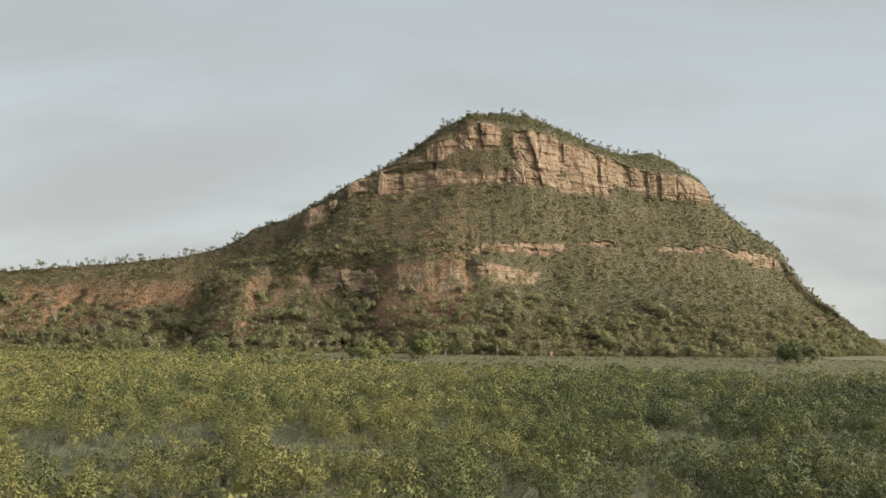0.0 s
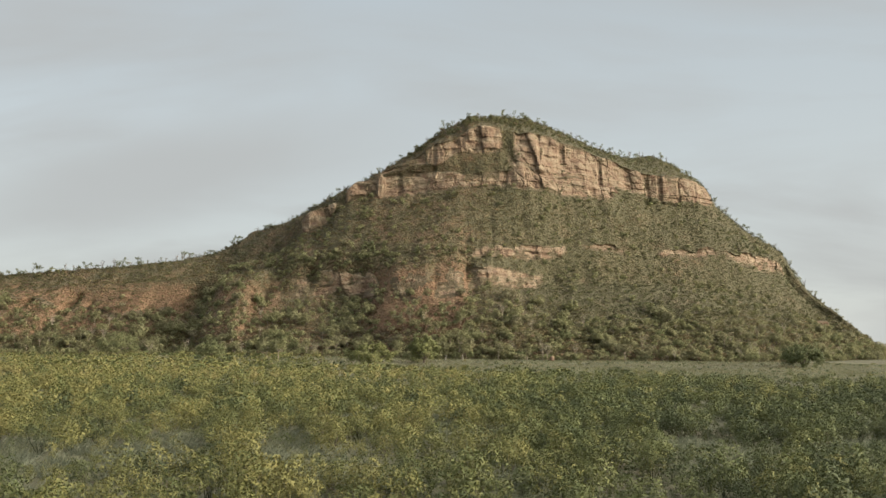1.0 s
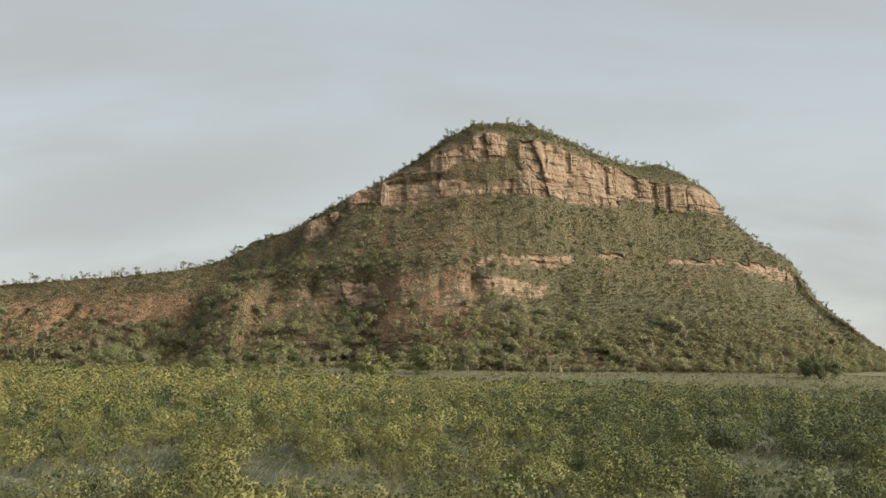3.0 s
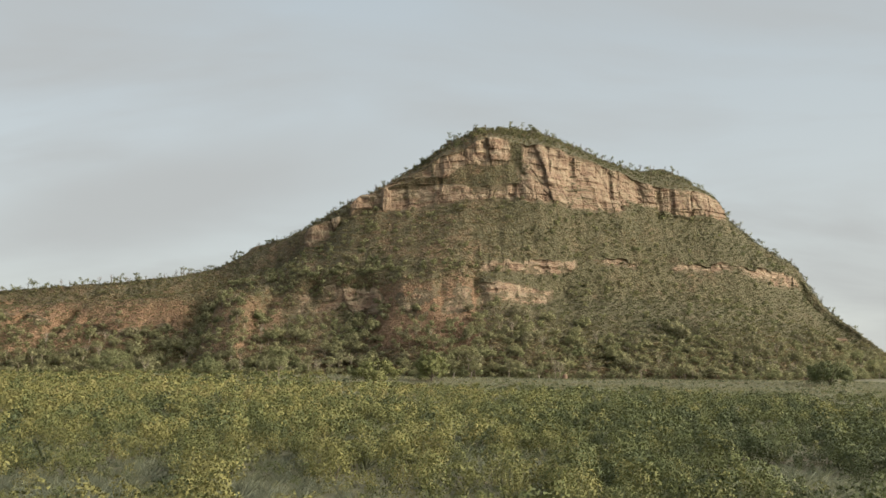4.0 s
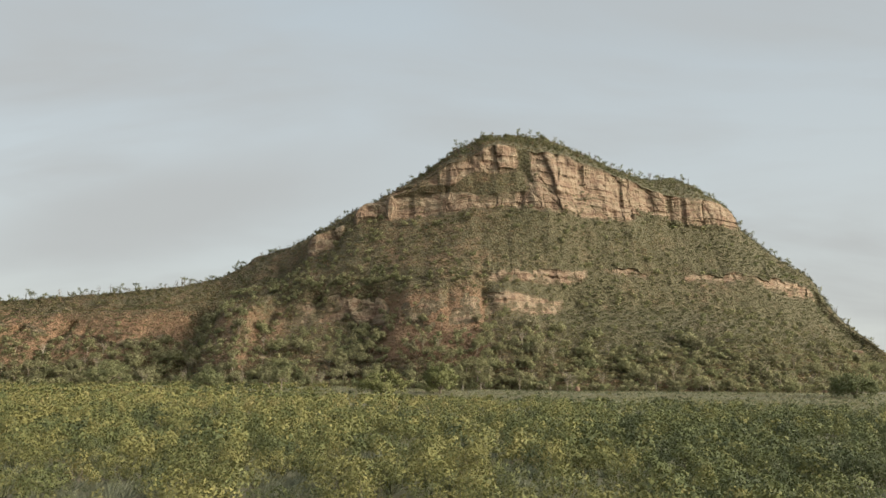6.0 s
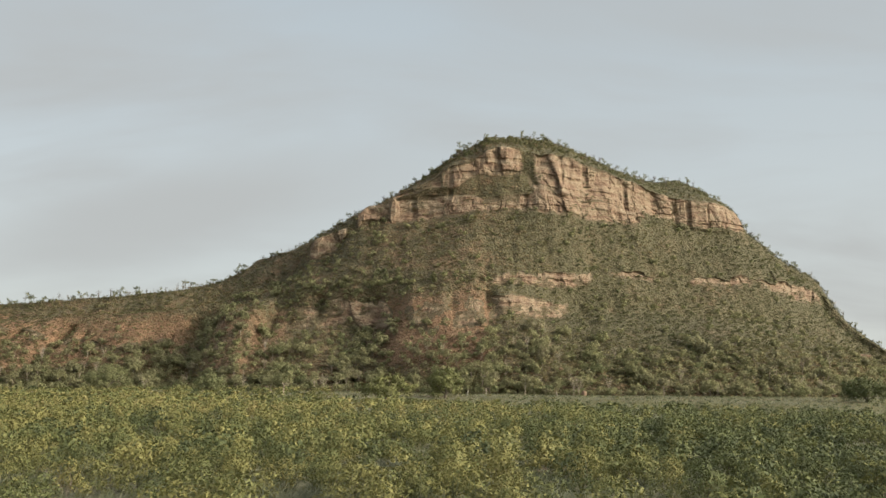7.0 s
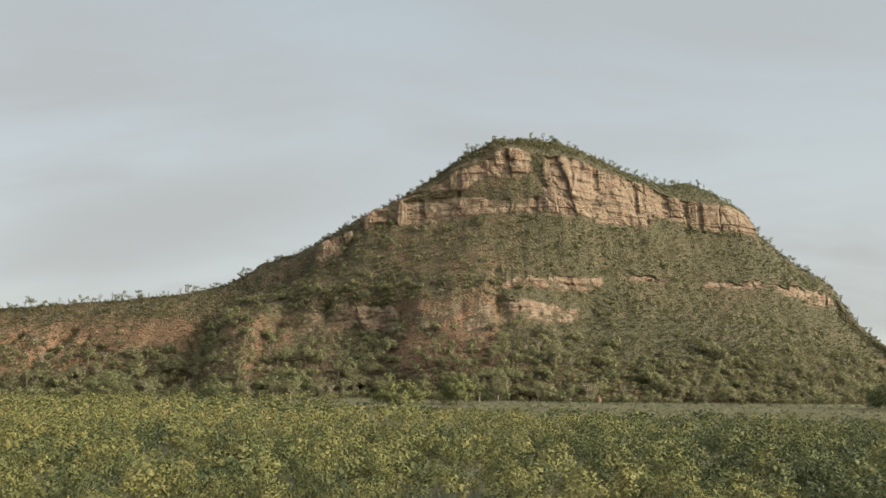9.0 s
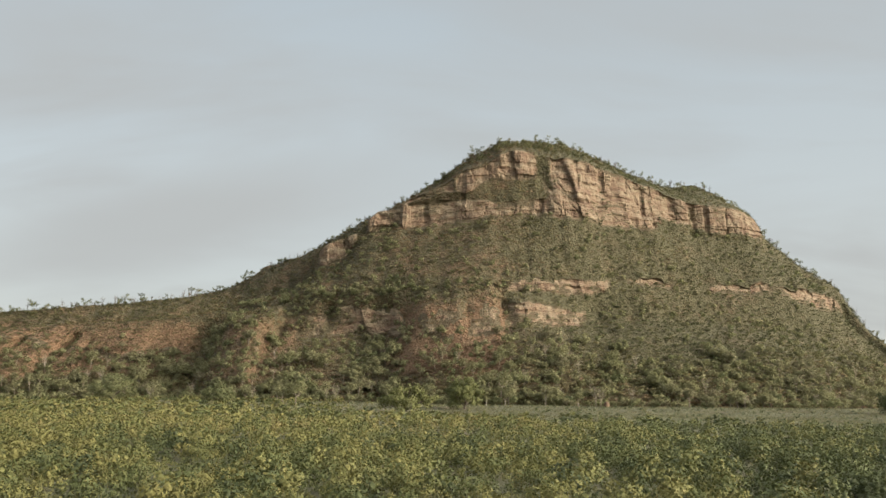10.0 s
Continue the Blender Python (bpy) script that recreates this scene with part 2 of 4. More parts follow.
def rock_material():
    """Sandstone: tan and pink beds, darker seams, red and grey stains running down."""
    m, n, l, p = shader("sandstone")
    geo = n.new("ShaderNodeNewGeometry")
    flat = n.new("ShaderNodeMapping")
    flat.inputs["Scale"].default_value = (0.07, 0.07, 0.34)
    l.new(geo.outputs["Position"], flat.inputs[0])
    beds = noise_node(n, l, flat.outputs[0], 1.0, 6, 0.6)
    tall = n.new("ShaderNodeMapping")
    tall.inputs["Scale"].default_value = (0.30, 0.30, 0.04)
    l.new(geo.outputs["Position"], tall.inputs[0])
    drips = noise_node(n, l, tall.outputs[0], 1.0, 5, 0.6)
    fine = noise_node(n, l, geo.outputs["Position"], 1.2, 7, 0.7)
    patch = noise_node(n, l, geo.outputs["Position"], 0.22, 5, 0.65)
    s = sums(n, l, beds, fine, 0.6, -0.3)
    s = sums(n, l, s, patch, 0.7, -0.35)
    r = ramp_node(n, [(0.26, (0.106, 0.064, 0.043)), (0.40, (0.152, 0.100, 0.067)), (0.54, (0.176, 0.133, 0.092)), (0.72, (0.222, 0.180, 0.126))])
    l.new(s, r.inputs[0])
    stain = ramp_node(n, [(0.36, (0.30, 0.22, 0.19)), (0.52, (1, 1, 1))])
    l.new(drips, stain.inputs[0])
    mul = n.new("ShaderNodeMix")
    mul.data_type, mul.blend_type, mul.inputs[0].default_value = "RGBA", "MULTIPLY", 0.42
    l.new(r.outputs[0], mul.inputs[6])
    l.new(stain.outputs[0], mul.inputs[7])
    # dry plants and earth caught on the rock where it lies hidden under growth
    att = n.new("ShaderNodeAttribute")
    att.attribute_name = "rock"
    earth = ramp_node(n, [(0.35, (0.045, 0.048, 0.024)), (0.65, (0.105, 0.068, 0.042))])
    l.new(fine, earth.inputs[0])
    hide = sums(n, l, att.outputs["Fac"], fine, 0.9, -0.45)
    edge = ramp_node(n, [(0.40, (0, 0, 0)), (0.52, (1, 1, 1))])
    l.new(hide, edge.inputs[0])
    fin = n.new("ShaderNodeMix")
    fin.data_type = "RGBA"
    l.new(edge.outputs[0], fin.inputs[0])
    l.new(earth.outputs[0], fin.inputs[6])
    l.new(mul.outputs[2], fin.inputs[7])
    l.new(fin.outputs[2], p.inputs["Base Color"])
    p.inputs["Roughness"].default_value = 0.9
    b = n.new("ShaderNodeBump")
    b.inputs["Strength"].default_value, b.inputs["Distance"].default_value = 1.0, 1.1
    l.new(s, b.inputs["Height"])
    l.new(b.outputs[0], p.inputs["Normal"])
    return m


plain_ground, hill_earth, sandstone = ground_material(), slope_material(), rock_material()

# ---- the plain ----
def ground_height(x, y):
    """The plain falls a little towards +x and swells gently."""
    s = np.clip((y - 335) / 100, 0, 1)
    base = -2.1 - 0.014 * np.clip(x, -120, 230) + 1.5 * s * s * (3 - 2 * s) + 0.4 * rough(x / 60, y / 60, 3, 3)
    return base * np.clip(1.6 - np.hypot(x, y - 200) / 1200, 0, 1)


def axis_steps(lo, hi, near_lo, near_hi, step):
    near = np.arange(near_lo, near_hi + step, step)
    left = near_lo - np.geomspace(step * 1.5, near_lo - lo, 26)
    right = near[-1] + np.geomspace(step * 1.5, hi - near[-1], 26)
    return np.concatenate([left[::-1], near, right])


def grid_quads(rows, cols):
    i = np.arange(rows * cols).reshape(rows, cols)
    return np.stack([i[:-1, :-1], i[:-1, 1:], i[1:, 1:], i[1:, :-1]], -1).reshape(-1, 4)


def build_ground():
    xs, ys = axis_steps(-4600, 4600, -330, 360, 6.0), axis_steps(-4600, 4600, -40, 660, 6.0)
    gx, gy = np.meshgrid(xs, ys)
    v = np.stack([gx, gy, ground_height(gx, gy)], -1)
    ob = part("ground", face_mesh("ground", v, grid_quads(len(ys), len(xs)), smooth=True), [plain_ground])
    return tagged(ob, "flat savanna plain of grey-green grass and red earth", "ground", kind="structure")


ground = build_ground()

# ---- the hill: a lofted flank between level lines (x, y, z), foot to crest ----
CREST = [(-430, 560, 52), (-308, 575, 54), (-234, 585, 60), (-196, 598, 65.2), (-166, 614, 73.5), (-154.7, 619, 81), (-142.7, 619, 89.8),
         (-126.6, 614, 93), (-111.7, 606, 96.2), (-83.3, 592, 109), (-50.6, 590, 125.2), (-34.3, 590, 134.8), (-5.7, 586, 154.2),
         (6.5, 586, 162.5), (18.8, 588, 167.7), (39.6, 592, 170), (60.8, 598, 170.4), (78.5, 606, 165.7), (120.7, 630, 154),
         (146.5, 648, 151.8), (168, 662, 156.8), (182.2, 664, 151.1), (205.4, 648, 128.1), (211.4, 642, 111.7), (242.8, 648, 89.3),
         (262.5, 650, 79), (274.5, 646, 57), (282, 641, 44.5), (306, 622, 11.3), (316, 612, 4.5)]
CLIFF_TOP = [(-304, 568, 47.7), (-192, 580, 58.4), (-155.7, 604, 72.7), (-124.4, 602, 87), (-96.7, 588, 97.7), (-72.9, 574, 108.8),
             (-17.3, 566, 135.2), (-6.2, 562, 143), (6.2, 562, 145.8), (18.1, 564, 154.7), (33.9, 566, 157.7), (42.8, 570, 154.7),
             (51.8, 568, 151.7), (59.9, 570, 153.5), (83, 580, 147.4), (111.3, 592, 141.9), (131.7, 602, 134.4), (154.2, 609, 131.6),
             (178.1, 619, 131.4), (201, 634, 126.4), (210.7, 640, 111), (222.6, 640, 99), (260, 646, 78), (280, 640, 46), (316, 610, 4.3)]
CLIFF_FOOT = [(-302, 565, 45.5), (-189, 572, 54.6), (-152.4, 592, 64.4), (-122.6, 597, 79.4), (-95.3, 580, 89.6), (-72.3, 570, 105.7),
              (-42, 568, 121.5), (-17.2, 563, 129.4), (-7.4, 559, 126.5), (6.2, 559, 135.2), (33.6, 563, 138.5), (42.4, 566, 141.2),
              (49.8, 562, 129.1), (68.6, 563, 122.6), (110.1, 588, 119.5), (130.2, 597, 114.5), (176.4, 615, 110.8), (202.3, 630, 110.2),
              (209.6, 637, 107.4), (221.5, 637, 95.9), (259, 644, 76), (280, 638, 44), (316, 609, 4.1)]
TIER_TOP = [(-301, 563, 44.2), (-188, 570, 52.9), (-151, 589, 61.2), (-121, 593, 74.4), (-93.8, 570, 96.1), (-72.2, 569, 104.5),
            (-60.7, 570, 117.6), (-25.1, 566, 124), (6.2, 556, 123.2), (17.7, 556, 121.2), (46.7, 557, 123.8), (64.3, 560, 119.7),
            (102.6, 580, 116.3), (129.7, 595, 112.9), (175.7, 613, 109.2), (201.6, 628, 109), (221.1, 636, 94), (258, 643, 75),
            (280, 637, 43), (316, 608, 3.9)]
TIER_FOOT = [(-299, 560, 42.9), (-187, 566, 50.2), (-149.6, 582, 57.6), (-119.5, 587, 67.8), (-92.9, 566, 81.4), (-81.3, 566, 87.3),
             (-71.7, 566, 99.5), (-60.2, 567, 106), (-9.2, 557, 108.5), (6.1, 552, 111.5), (46.3, 554, 113.8), (63.8, 557, 109.7),
             (129.2, 593, 109.2), (200.9, 626, 107), (220.3, 634, 92), (257, 642, 74.5), (280, 636, 42), (316, 607, 3.7)]
LEDGE_FOOT = [(-296, 553, 41.7), (-184, 556, 47.2), (-146, 562, 52.5), (-114, 545, 55.8), (-90, 532, 57.5), (-67.7, 524, 58.5), (-45, 517, 58.7), (-22.9, 510, 58.8),
              (-5, 503, 59), (10, 505, 59.4), (22, 512, 59.7), (63.3, 526, 59.1), (73.2, 532, 61.6), (92, 546, 68.2), (125.5, 562, 69.2), (156.1, 576, 66.4),
              (206.4, 596, 68), (227.6, 610, 61), (255, 632, 60.5), (264, 638, 52), (280, 632, 34), (316, 606, 3.5)]
LOW_FOOT = [(-283, 536, 33.5), (-266, 537, 32.4), (-226.6, 532, 24.3), (-193.2, 530, 22.1), (-173.7, 533, 26.9), (-164.6, 552, 29.5),
            (-153, 552, 33.2), (-143, 520, 35.8), (-132, 508, 36), (-118, 505, 36.5), (-112, 520, 36), (-97.8, 521, 36), (-80.8, 519, 36.5), (-63, 516, 36),
            (-47, 513, 33), (-38, 488, 27.5), (-31, 480, 27), (-11.1, 478, 30.1), (12, 486, 36), (17, 496, 38), (24, 494, 39.1), (58.2, 514, 42.1), (116, 538, 45.6),
            (157.7, 556, 44.9), (203.8, 580, 38.6), (253.8, 606, 29.7), (277.9, 615, 19.6), (316, 604, 3.3)]
FOOT = [(-239, 482, -4), (-193, 480, -4), (-162, 480, -4), (-152, 496, -4), (-143, 470, -4), (-129, 457, -4), (-90.5, 446, -4), (-55.8, 452, -4), (-36.9, 444, -4), (-18.4, 426, -4), (18.9, 424, -4), (62.8, 430, -4), (108.4, 438, -4), (157, 450, -4), (199.9, 480, -4), (244.8, 520, -4), (297, 560, -4), (330, 590, -4)]
LOW_RISE = [(-283, 4), (-226, 5), (-193, 5), (-160, 5), (-98, 14), (-80, 15), (-63, 17), (-46, 18), (-36, 20), (-11, 23), (10, 18), (22, 13), (42, 15), (58, 8), (77, 5), (316, 0.4)]
LEDGE_RISE = [(-300, 2), (19, 7), (40, 9), (75, 9), (92, 4), (125, 4), (156, 5), (206, 6), (228, 11), (250, 10), (266, 3), (316, 0.2)]
LOW_BARE = [(-305, -252, 0.32), (-240, -212, 0.3), (-209, -178, 0.6), (-101, -84, 0.4), (-82, -42, 0.75), (-30, -6, 0.26), (-4, 12, 0.32), (17, 60, 0.64)]
LEDGE_BARE = [(18, 78, 0.72), (90, 127, 0.62), (150, 207, 0.66), (205, 261, 0.8)]
TIER_BARE = [(-97, -74, 1.0), (-66, -10, 0.68), (-10, 16, 0.6), (16, 40, 0.45), (38, 120, 1.0)]
CLIFF_BARE = [(-66, -12, 0.45), (-10, 40, 1.0), (50, 207, 1.0)]
# clefts in the upper cliffs: x, half width, depth, from z, to z
CLEFTS = [(45, 4, 0.8, 112, 154), (66, 1.4, 1.5, 128, 160), (83, 2.2, 1.9, 128, 152), (104, 2.6, 2.2, 108, 122), (112, 1.6, 1.9, 112, 140), (149.5, 2.8, 3.4, 100, 136), (160.5, 1.8, 2.0, 106, 136), (176, 1.0, 1.5, 104, 134), (190, 1.2, 1.1, 104, 132), (-6, 1.5, 1.5, 120, 150), (28, 1.4, 1.1, 136, 160), (-30, 2.0, 1.5, 104, 126)]

# gullies in the lower slopes: x, lean, from z, to z, half width, depth
GULLIES = [(-248, 0.33, 12, 40, 3.2, 9), (-113, 0.1, 24, 46, 3.4, 6), (-214, 0.2, 14, 28, 2.0, 2.5), (-272, 0.3, 20, 40, 3.0, 6), (-229, 0.2, 26, 38, 2.2, 4), (-176, 0.05, 16, 36, 1.4, 3)]


def softened(values, width):
    k = np.hanning(2 * width + 3)[1:-1]
    return np.convolve(np.pad(values, width, mode="edge"), k / k.sum(), "valid")


STEP = 0.8
XS = np.arange(-430, 316.1, STEP)


def level(line, width=4):
    a = np.array(line, float)
    return [softened(np.interp(XS, a[:, 0], a[:, k]), width) for k in range(1, a.shape[1])]


def blocks(x, z):
    """How far the rock face stands out: buttresses, leaning joints and beds."""
    lean = x + 0.25 * z * ripple(x / 60, z * 0, 20)
    warp = lean + 5.0 * rough(x / 26, z / 22, 21, 3) + 1.2 * rough(x / 5, z / 5, 22, 2)
    out = 4.6 * rough(x / 21, z / 40, 30, 4)
    for width, much, seed in ((27.0, 4.6, 31), (11.7, 1.7, 32), (5.3, 0.7, 33), (2.9, 0.35, 34)):
        i = np.floor(warp / width)
        f = warp / width - i
        step = np.floor((z + 60 * hashed(i, 0, seed + 5)) / (width * (1.2 + 1.6 * hashed(i, 3, seed))))
        out += much * (hashed(i, step, seed) - 0.5) + 0.09 * width * (hashed(i, step, seed + 50) - 0.5) * (f - 0.5) * 2
        out -= 0.28 * much * (hashed(i, 9, seed) > 0.6) * np.exp(-(f * width / 0.9) ** 2)
    for tilt, width, deep, seed in ((0.55, 13.0, 0.7, 35), (-0.2, 9.0, 0.5, 36), (1.3, 17.0, 0.6, 37)):
        f = (warp + tilt * z) / width
        i = np.floor(f)
        out -= deep * (hashed(i, np.floor(z / 14 + 3 * hashed(i, 1, seed)), seed) > 0.5) * np.exp(-(np.minimum(f - i, i + 1 - f) * width / 0.7) ** 2)
    bed = (z + 3.5 * rough(x / 38, z / 50, 41, 2)) / 4.3
    k = np.floor(bed)
    out += 0.7 * (hashed(k, 0, 42) - 0.5) + 0.8 * (hashed(k, np.floor(warp / 9), 43) - 0.5) - 0.5 * (bed - k - 0.5)
    out -= 0.45 * (hashed(k, np.floor(warp / 12), 45) > 0.8) * np.exp(-((bed - k) / 0.14) ** 2)
    return out + 0.9 * rough((x + 0.5 * z) / 5.2, (z - 0.4 * x) / 6.0, 44, 3)


def build_hill():
    crest, cliff_t, cliff_f, tier_t, tier_f = level(CREST, 3), level(CLIFF_TOP, 3), level(CLIFF_FOOT, 3), level(TIER_TOP, 3), level(TIER_FOOT, 3)
    ledge_f, low_f, foot = level(LEDGE_FOOT), level(LOW_FOOT, 6), level(FOOT, 8)
    low_e, ledge_e = bump_window(XS, LOW_BARE, 9), bump_window(XS, LEDGE_BARE, 7)
    tier_e, cliff_e = bump_window(XS, TIER_BARE, 5), bump_window(XS, CLIFF_BARE, 4)
    low_h, ledge_h = level(LOW_RISE)[0], level(LEDGE_RISE)[0]
    cliff_t[1] += 2.2 * rough(XS / 11, XS * 0, 18, 3) * cliff_e
    cliff_f[1] += 3.0 * rough(XS / 13, XS * 0, 19, 3) * cliff_e
    tier_f[1] += 2.5 * rough(XS / 10, XS * 0, 23, 3) * tier_e
    low_h = low_h * np.clip(0.9 + 0.2 * rough(XS / 12, XS * 0, 24, 3) + 0.25 * (hashed(np.floor(XS / 7.3 + rough(XS / 9, XS * 0, 29, 2)), 0, 46) - 0.5), 0.3, 1.5)
    ledge_h = ledge_h * np.clip(0.9 + 0.3 * rough(XS / 12, XS * 0, 25, 3) + 0.6 * (hashed(np.floor(XS / 8.1 + rough(XS / 9, XS * 0, 39, 2)), 0, 47) - 0.5), 0.3, 1.5)
    ledge_f[1] += 3.2 * rough(XS / 12, XS * 0, 26, 4) * ledge_e
    low_f[1] += 2.6 * rough(XS / 11, XS * 0, 28, 4) * low_e
    low_h = np.minimum(low_h, np.maximum(ledge_f[1] - low_f[1] - 2, 0.2))
    ledge_h = np.minimum(ledge_h, np.maximum(tier_f[1] - ledge_f[1] - 2, 0.2))
    low_t = [low_f[0] + low_h * (1.1 - 0.95 * low_e), low_f[1] + low_h]
    ledge_t = [ledge_f[0] + ledge_h * (0.9 - 0.75 * ledge_e), ledge_f[1] + ledge_h]
    drop = np.maximum(crest[1] * 0.35, 1)
    behind = [crest[0] + 45, crest[1] - drop]
    far = [crest[0] + 190, np.full_like(XS, -4.0)]
    lines = [foot, low_f, low_t, ledge_f, ledge_t, tier_f, tier_t, cliff_f, cliff_t, crest, behind, far]
    rows = [30, 18, 12, 14, 22, 18, 8, 28, 14, 6, 5]
    bare_rows = {1: low_e, 3: ledge_e, 5: tier_e, 6: bump_window(XS, [(47, 125, 1.0)], 8), 7: cliff_e}
    names = {0: "talus", 1: "low_cliff", 2: "lower_slope", 3: "rock_ledge", 4: "upper_slope", 5: "cliff_tier", 6: "terrace", 7: "summit_cliff",
             8: "summit_slope", 9: "far_brow", 10: "far_slope"}
    ys, zs, rock, seg = [], [], [], []
    for k, count in enumerate(rows):
        e = bare_rows.get(k, np.zeros_like(XS))
        for r in range(count + (k == len(rows) - 1)):
            s = r / count
            ys.append(lines[k][0] * (1 - s) + lines[k + 1][0] * s)
            zs.append(lines[k][1] * (1 - s) + lines[k + 1][1] * s)
            rock.append(e if k == 6 else e * min(1, 0.45 + 4 * min(s, 1 - s)))
            seg.append(k)
    y, z, rock, seg = np.array(ys), np.array(zs), np.array(rock), np.array(seg)
    x = np.broadcast_to(XS, y.shape).copy()
    lower = (seg <= 3)[:, None]
    rock = np.clip(rock * 1.25 + np.where(lower, 1.15, 0.8) * np.minimum(rock * 3, 1) * rough(x / np.where(lower, 8, 13), z / np.where(lower, 4.5, 7), 16, 4) - np.where(lower, 0.16, 0.1), 0, 1)
    low = np.clip(1 - np.abs(z - 25) / 60, 0, 1)
    rise = np.clip(z / 12, 0, 1)
    soil = (3.4 * rough(x / 30, z / 110, 11, 3) + 1.3 * rough(x / 9, z / 16, 12, 3) + 1.6 * low * rough(x / 16, z / 60, 13, 2)
            + 3.6 * bump_window(x, [(-430, -166, 1.0)], 10) * np.clip((48 - z) / 10, 0, 1) * ripple(x / 15, z / 120, 27)) * rise
    for gx, slope, z0, z1, half, deep in GULLIES:
        soil = soil - deep * np.exp(-((x - gx - slope * (z - z0) + rough(z / 6, x * 0, 55, 2)) / half) ** 2) * np.clip((z - z0 + 3) / 5, 0, 1) * np.clip((z1 - z) / 5, 0, 1)
    beds = (z + 2.2 * rough(x / 45, z / 60, 57, 2)) / 5.2
    soil = soil + 0.9 * bump_window(x, [(-430, -150, 1.0), (-36, 14, 0.6)], 12) * np.clip((50 - z) / 6, 0, 1) * np.clip((z - 12) / 8, 0, 1) * ((beds - np.floor(beds)) ** 2 - 0.4) * np.clip(0.6 + rough(x / 18, z / 9, 58, 2), 0, 1.4)
    stand = blocks(x, z) * np.where(lower, 0.6, 0.9)
    stand = stand + lower * 1.3 * (hashed(np.floor(z / 1.9 + 1.5 * rough(x / 24, z * 0, 48, 2)), np.floor(x / 17), 49) - 0.5)
    y -= soil * (1 - 0.6 * rock) + stand * rock
    upper = ((seg >= 5) & (seg <= 7))[:, None]
    for cx, half, deep, z0, z1 in CLEFTS:
        y += upper * deep * np.exp(-((x + 0.8 * rough(x * 0 + cx, z / 7, 17, 2) - cx) / half) ** 4) * np.clip((z - z0) / 4, 0, 1) * np.clip((z1 - z) / 9, 0, 1)
    z += 0.9 * rough(x / 7, y / 9, 14, 3) * rise * (1 - rock)
    bare = bump_window(x, [(-430, -166, 0.85), (-140, -100, 0.6), (-46, 16, 1.0)], 12) * np.clip((np.where(x < -60, 50, 58) - z) / 12, 0, 1) * np.clip((z - 8) / 8, 0, 1)
    bare = np.clip(bare + 0.35 * np.clip(rough(x / 40, z / 18, 15, 3), 0, 1) + bump_window(x, [(60, 130, 0.25)], 40) * np.clip(1 - np.abs(z - 85) / 22, 0, 1) - 0.42 * np.clip((x - 12) / 40, 0, 1), -0.42, 1)
    hill = tagged(new("hill"), "table hill with sandstone cliffs above bushy red slopes", "hill", kind="structure")
    v = np.stack([x, y, z], -1)
    starts = np.concatenate([[0], np.cumsum(rows)])
    for k in range(len(rows)):
        a, b = starts[k], starts[k + 1]
        high = np.maximum.reduce([rock[a:b, :-1], rock[a + 1:b + 1, :-1], rock[a:b, 1:], rock[a + 1:b + 1, 1:]])
        me = face_mesh(names[k], v[a:b + 1], grid_quads(b - a + 1, len(XS)), smooth=k not in bare_rows, slots=(high < 0.1).ravel(),
                       attrs={"bare": bare[a:b + 1], "rock": rock[a:b + 1]})
        part(names[k], me, [sandstone, hill_earth], hill)
    return v, rock, bare, seg


HILL, HILL_ROCK, HILL_BARE, HILL_SEG = build_hill()
CREST_ROW = int(np.argmax(HILL_SEG == 9))

# ---- plants ----
rng = np.random.default_rng(7)


def unit(v):
    return v / np.maximum(np.linalg.norm(v, axis=-1, keepdims=True), 1e-9)


def leaf_faces(c, normal, length, width, soft):
    """Three-cornered leaves at c that face along normal; the fourth entry is the way the foliage there turns as a whole."""
    d = unit(np.cross(normal, rng.normal(size=normal.shape)))
    side = np.cross(normal, d) * (width / 2)[:, None]
    root = c - d * (length * 0.4)[:, None]
    tip = c + d * (length * 0.6)[:, None]
    away = (np.cross(tip - root, side) * soft).sum(-1, keepdims=True)
    side = np.where(away > 0, -side, side)
    return np.stack([root - side, root + side, tip, soft], 1)


def tube(points, radii, sides=5):
    points, radii = np.asarray(points, float), np.asarray(radii, float)
    way = unit(np.gradient(points, axis=0))
    a = unit(np.cross(way, np.where(np.abs(way[:, 2:]) > 0.9, [[1.0, 0.1, 0]], [[0, 0, 1.0]])))
    b = np.cross(way, a)
    t = np.linspace(0, 2 * math.pi, sides, endpoint=False)
    ring = points[:, None] + radii[:, None, None] * (a[:, None] * np.cos(t)[None, :, None] + b[:, None] * np.sin(t)[None, :, None])
    i = np.arange(len(points) * sides).reshape(len(points), sides)
    j = np.roll(i, -1, 1)
    return ring.reshape(-1, 3), np.stack([i[:-1], j[:-1], j[1:], i[1:]], -1).reshape(-1, 4)


def joined(pieces):
    vs, qs, at = [], [], 0
    for v, q in pieces:
        vs.append(v), qs.append(q + at)
        at += len(v)
    return np.concatenate(vs), np.concatenate(qs)


def bough(start, end, r0, r1, bend, steps=4, sides=5):
    s = np.linspace(0, 1, steps)[:, None]
    p = start + (end - start) * s + bend * np.sin(math.pi * s) * rng.normal(size=3)
    return tube(p, r0 + (r1 - r0) * s[:, 0], sides)


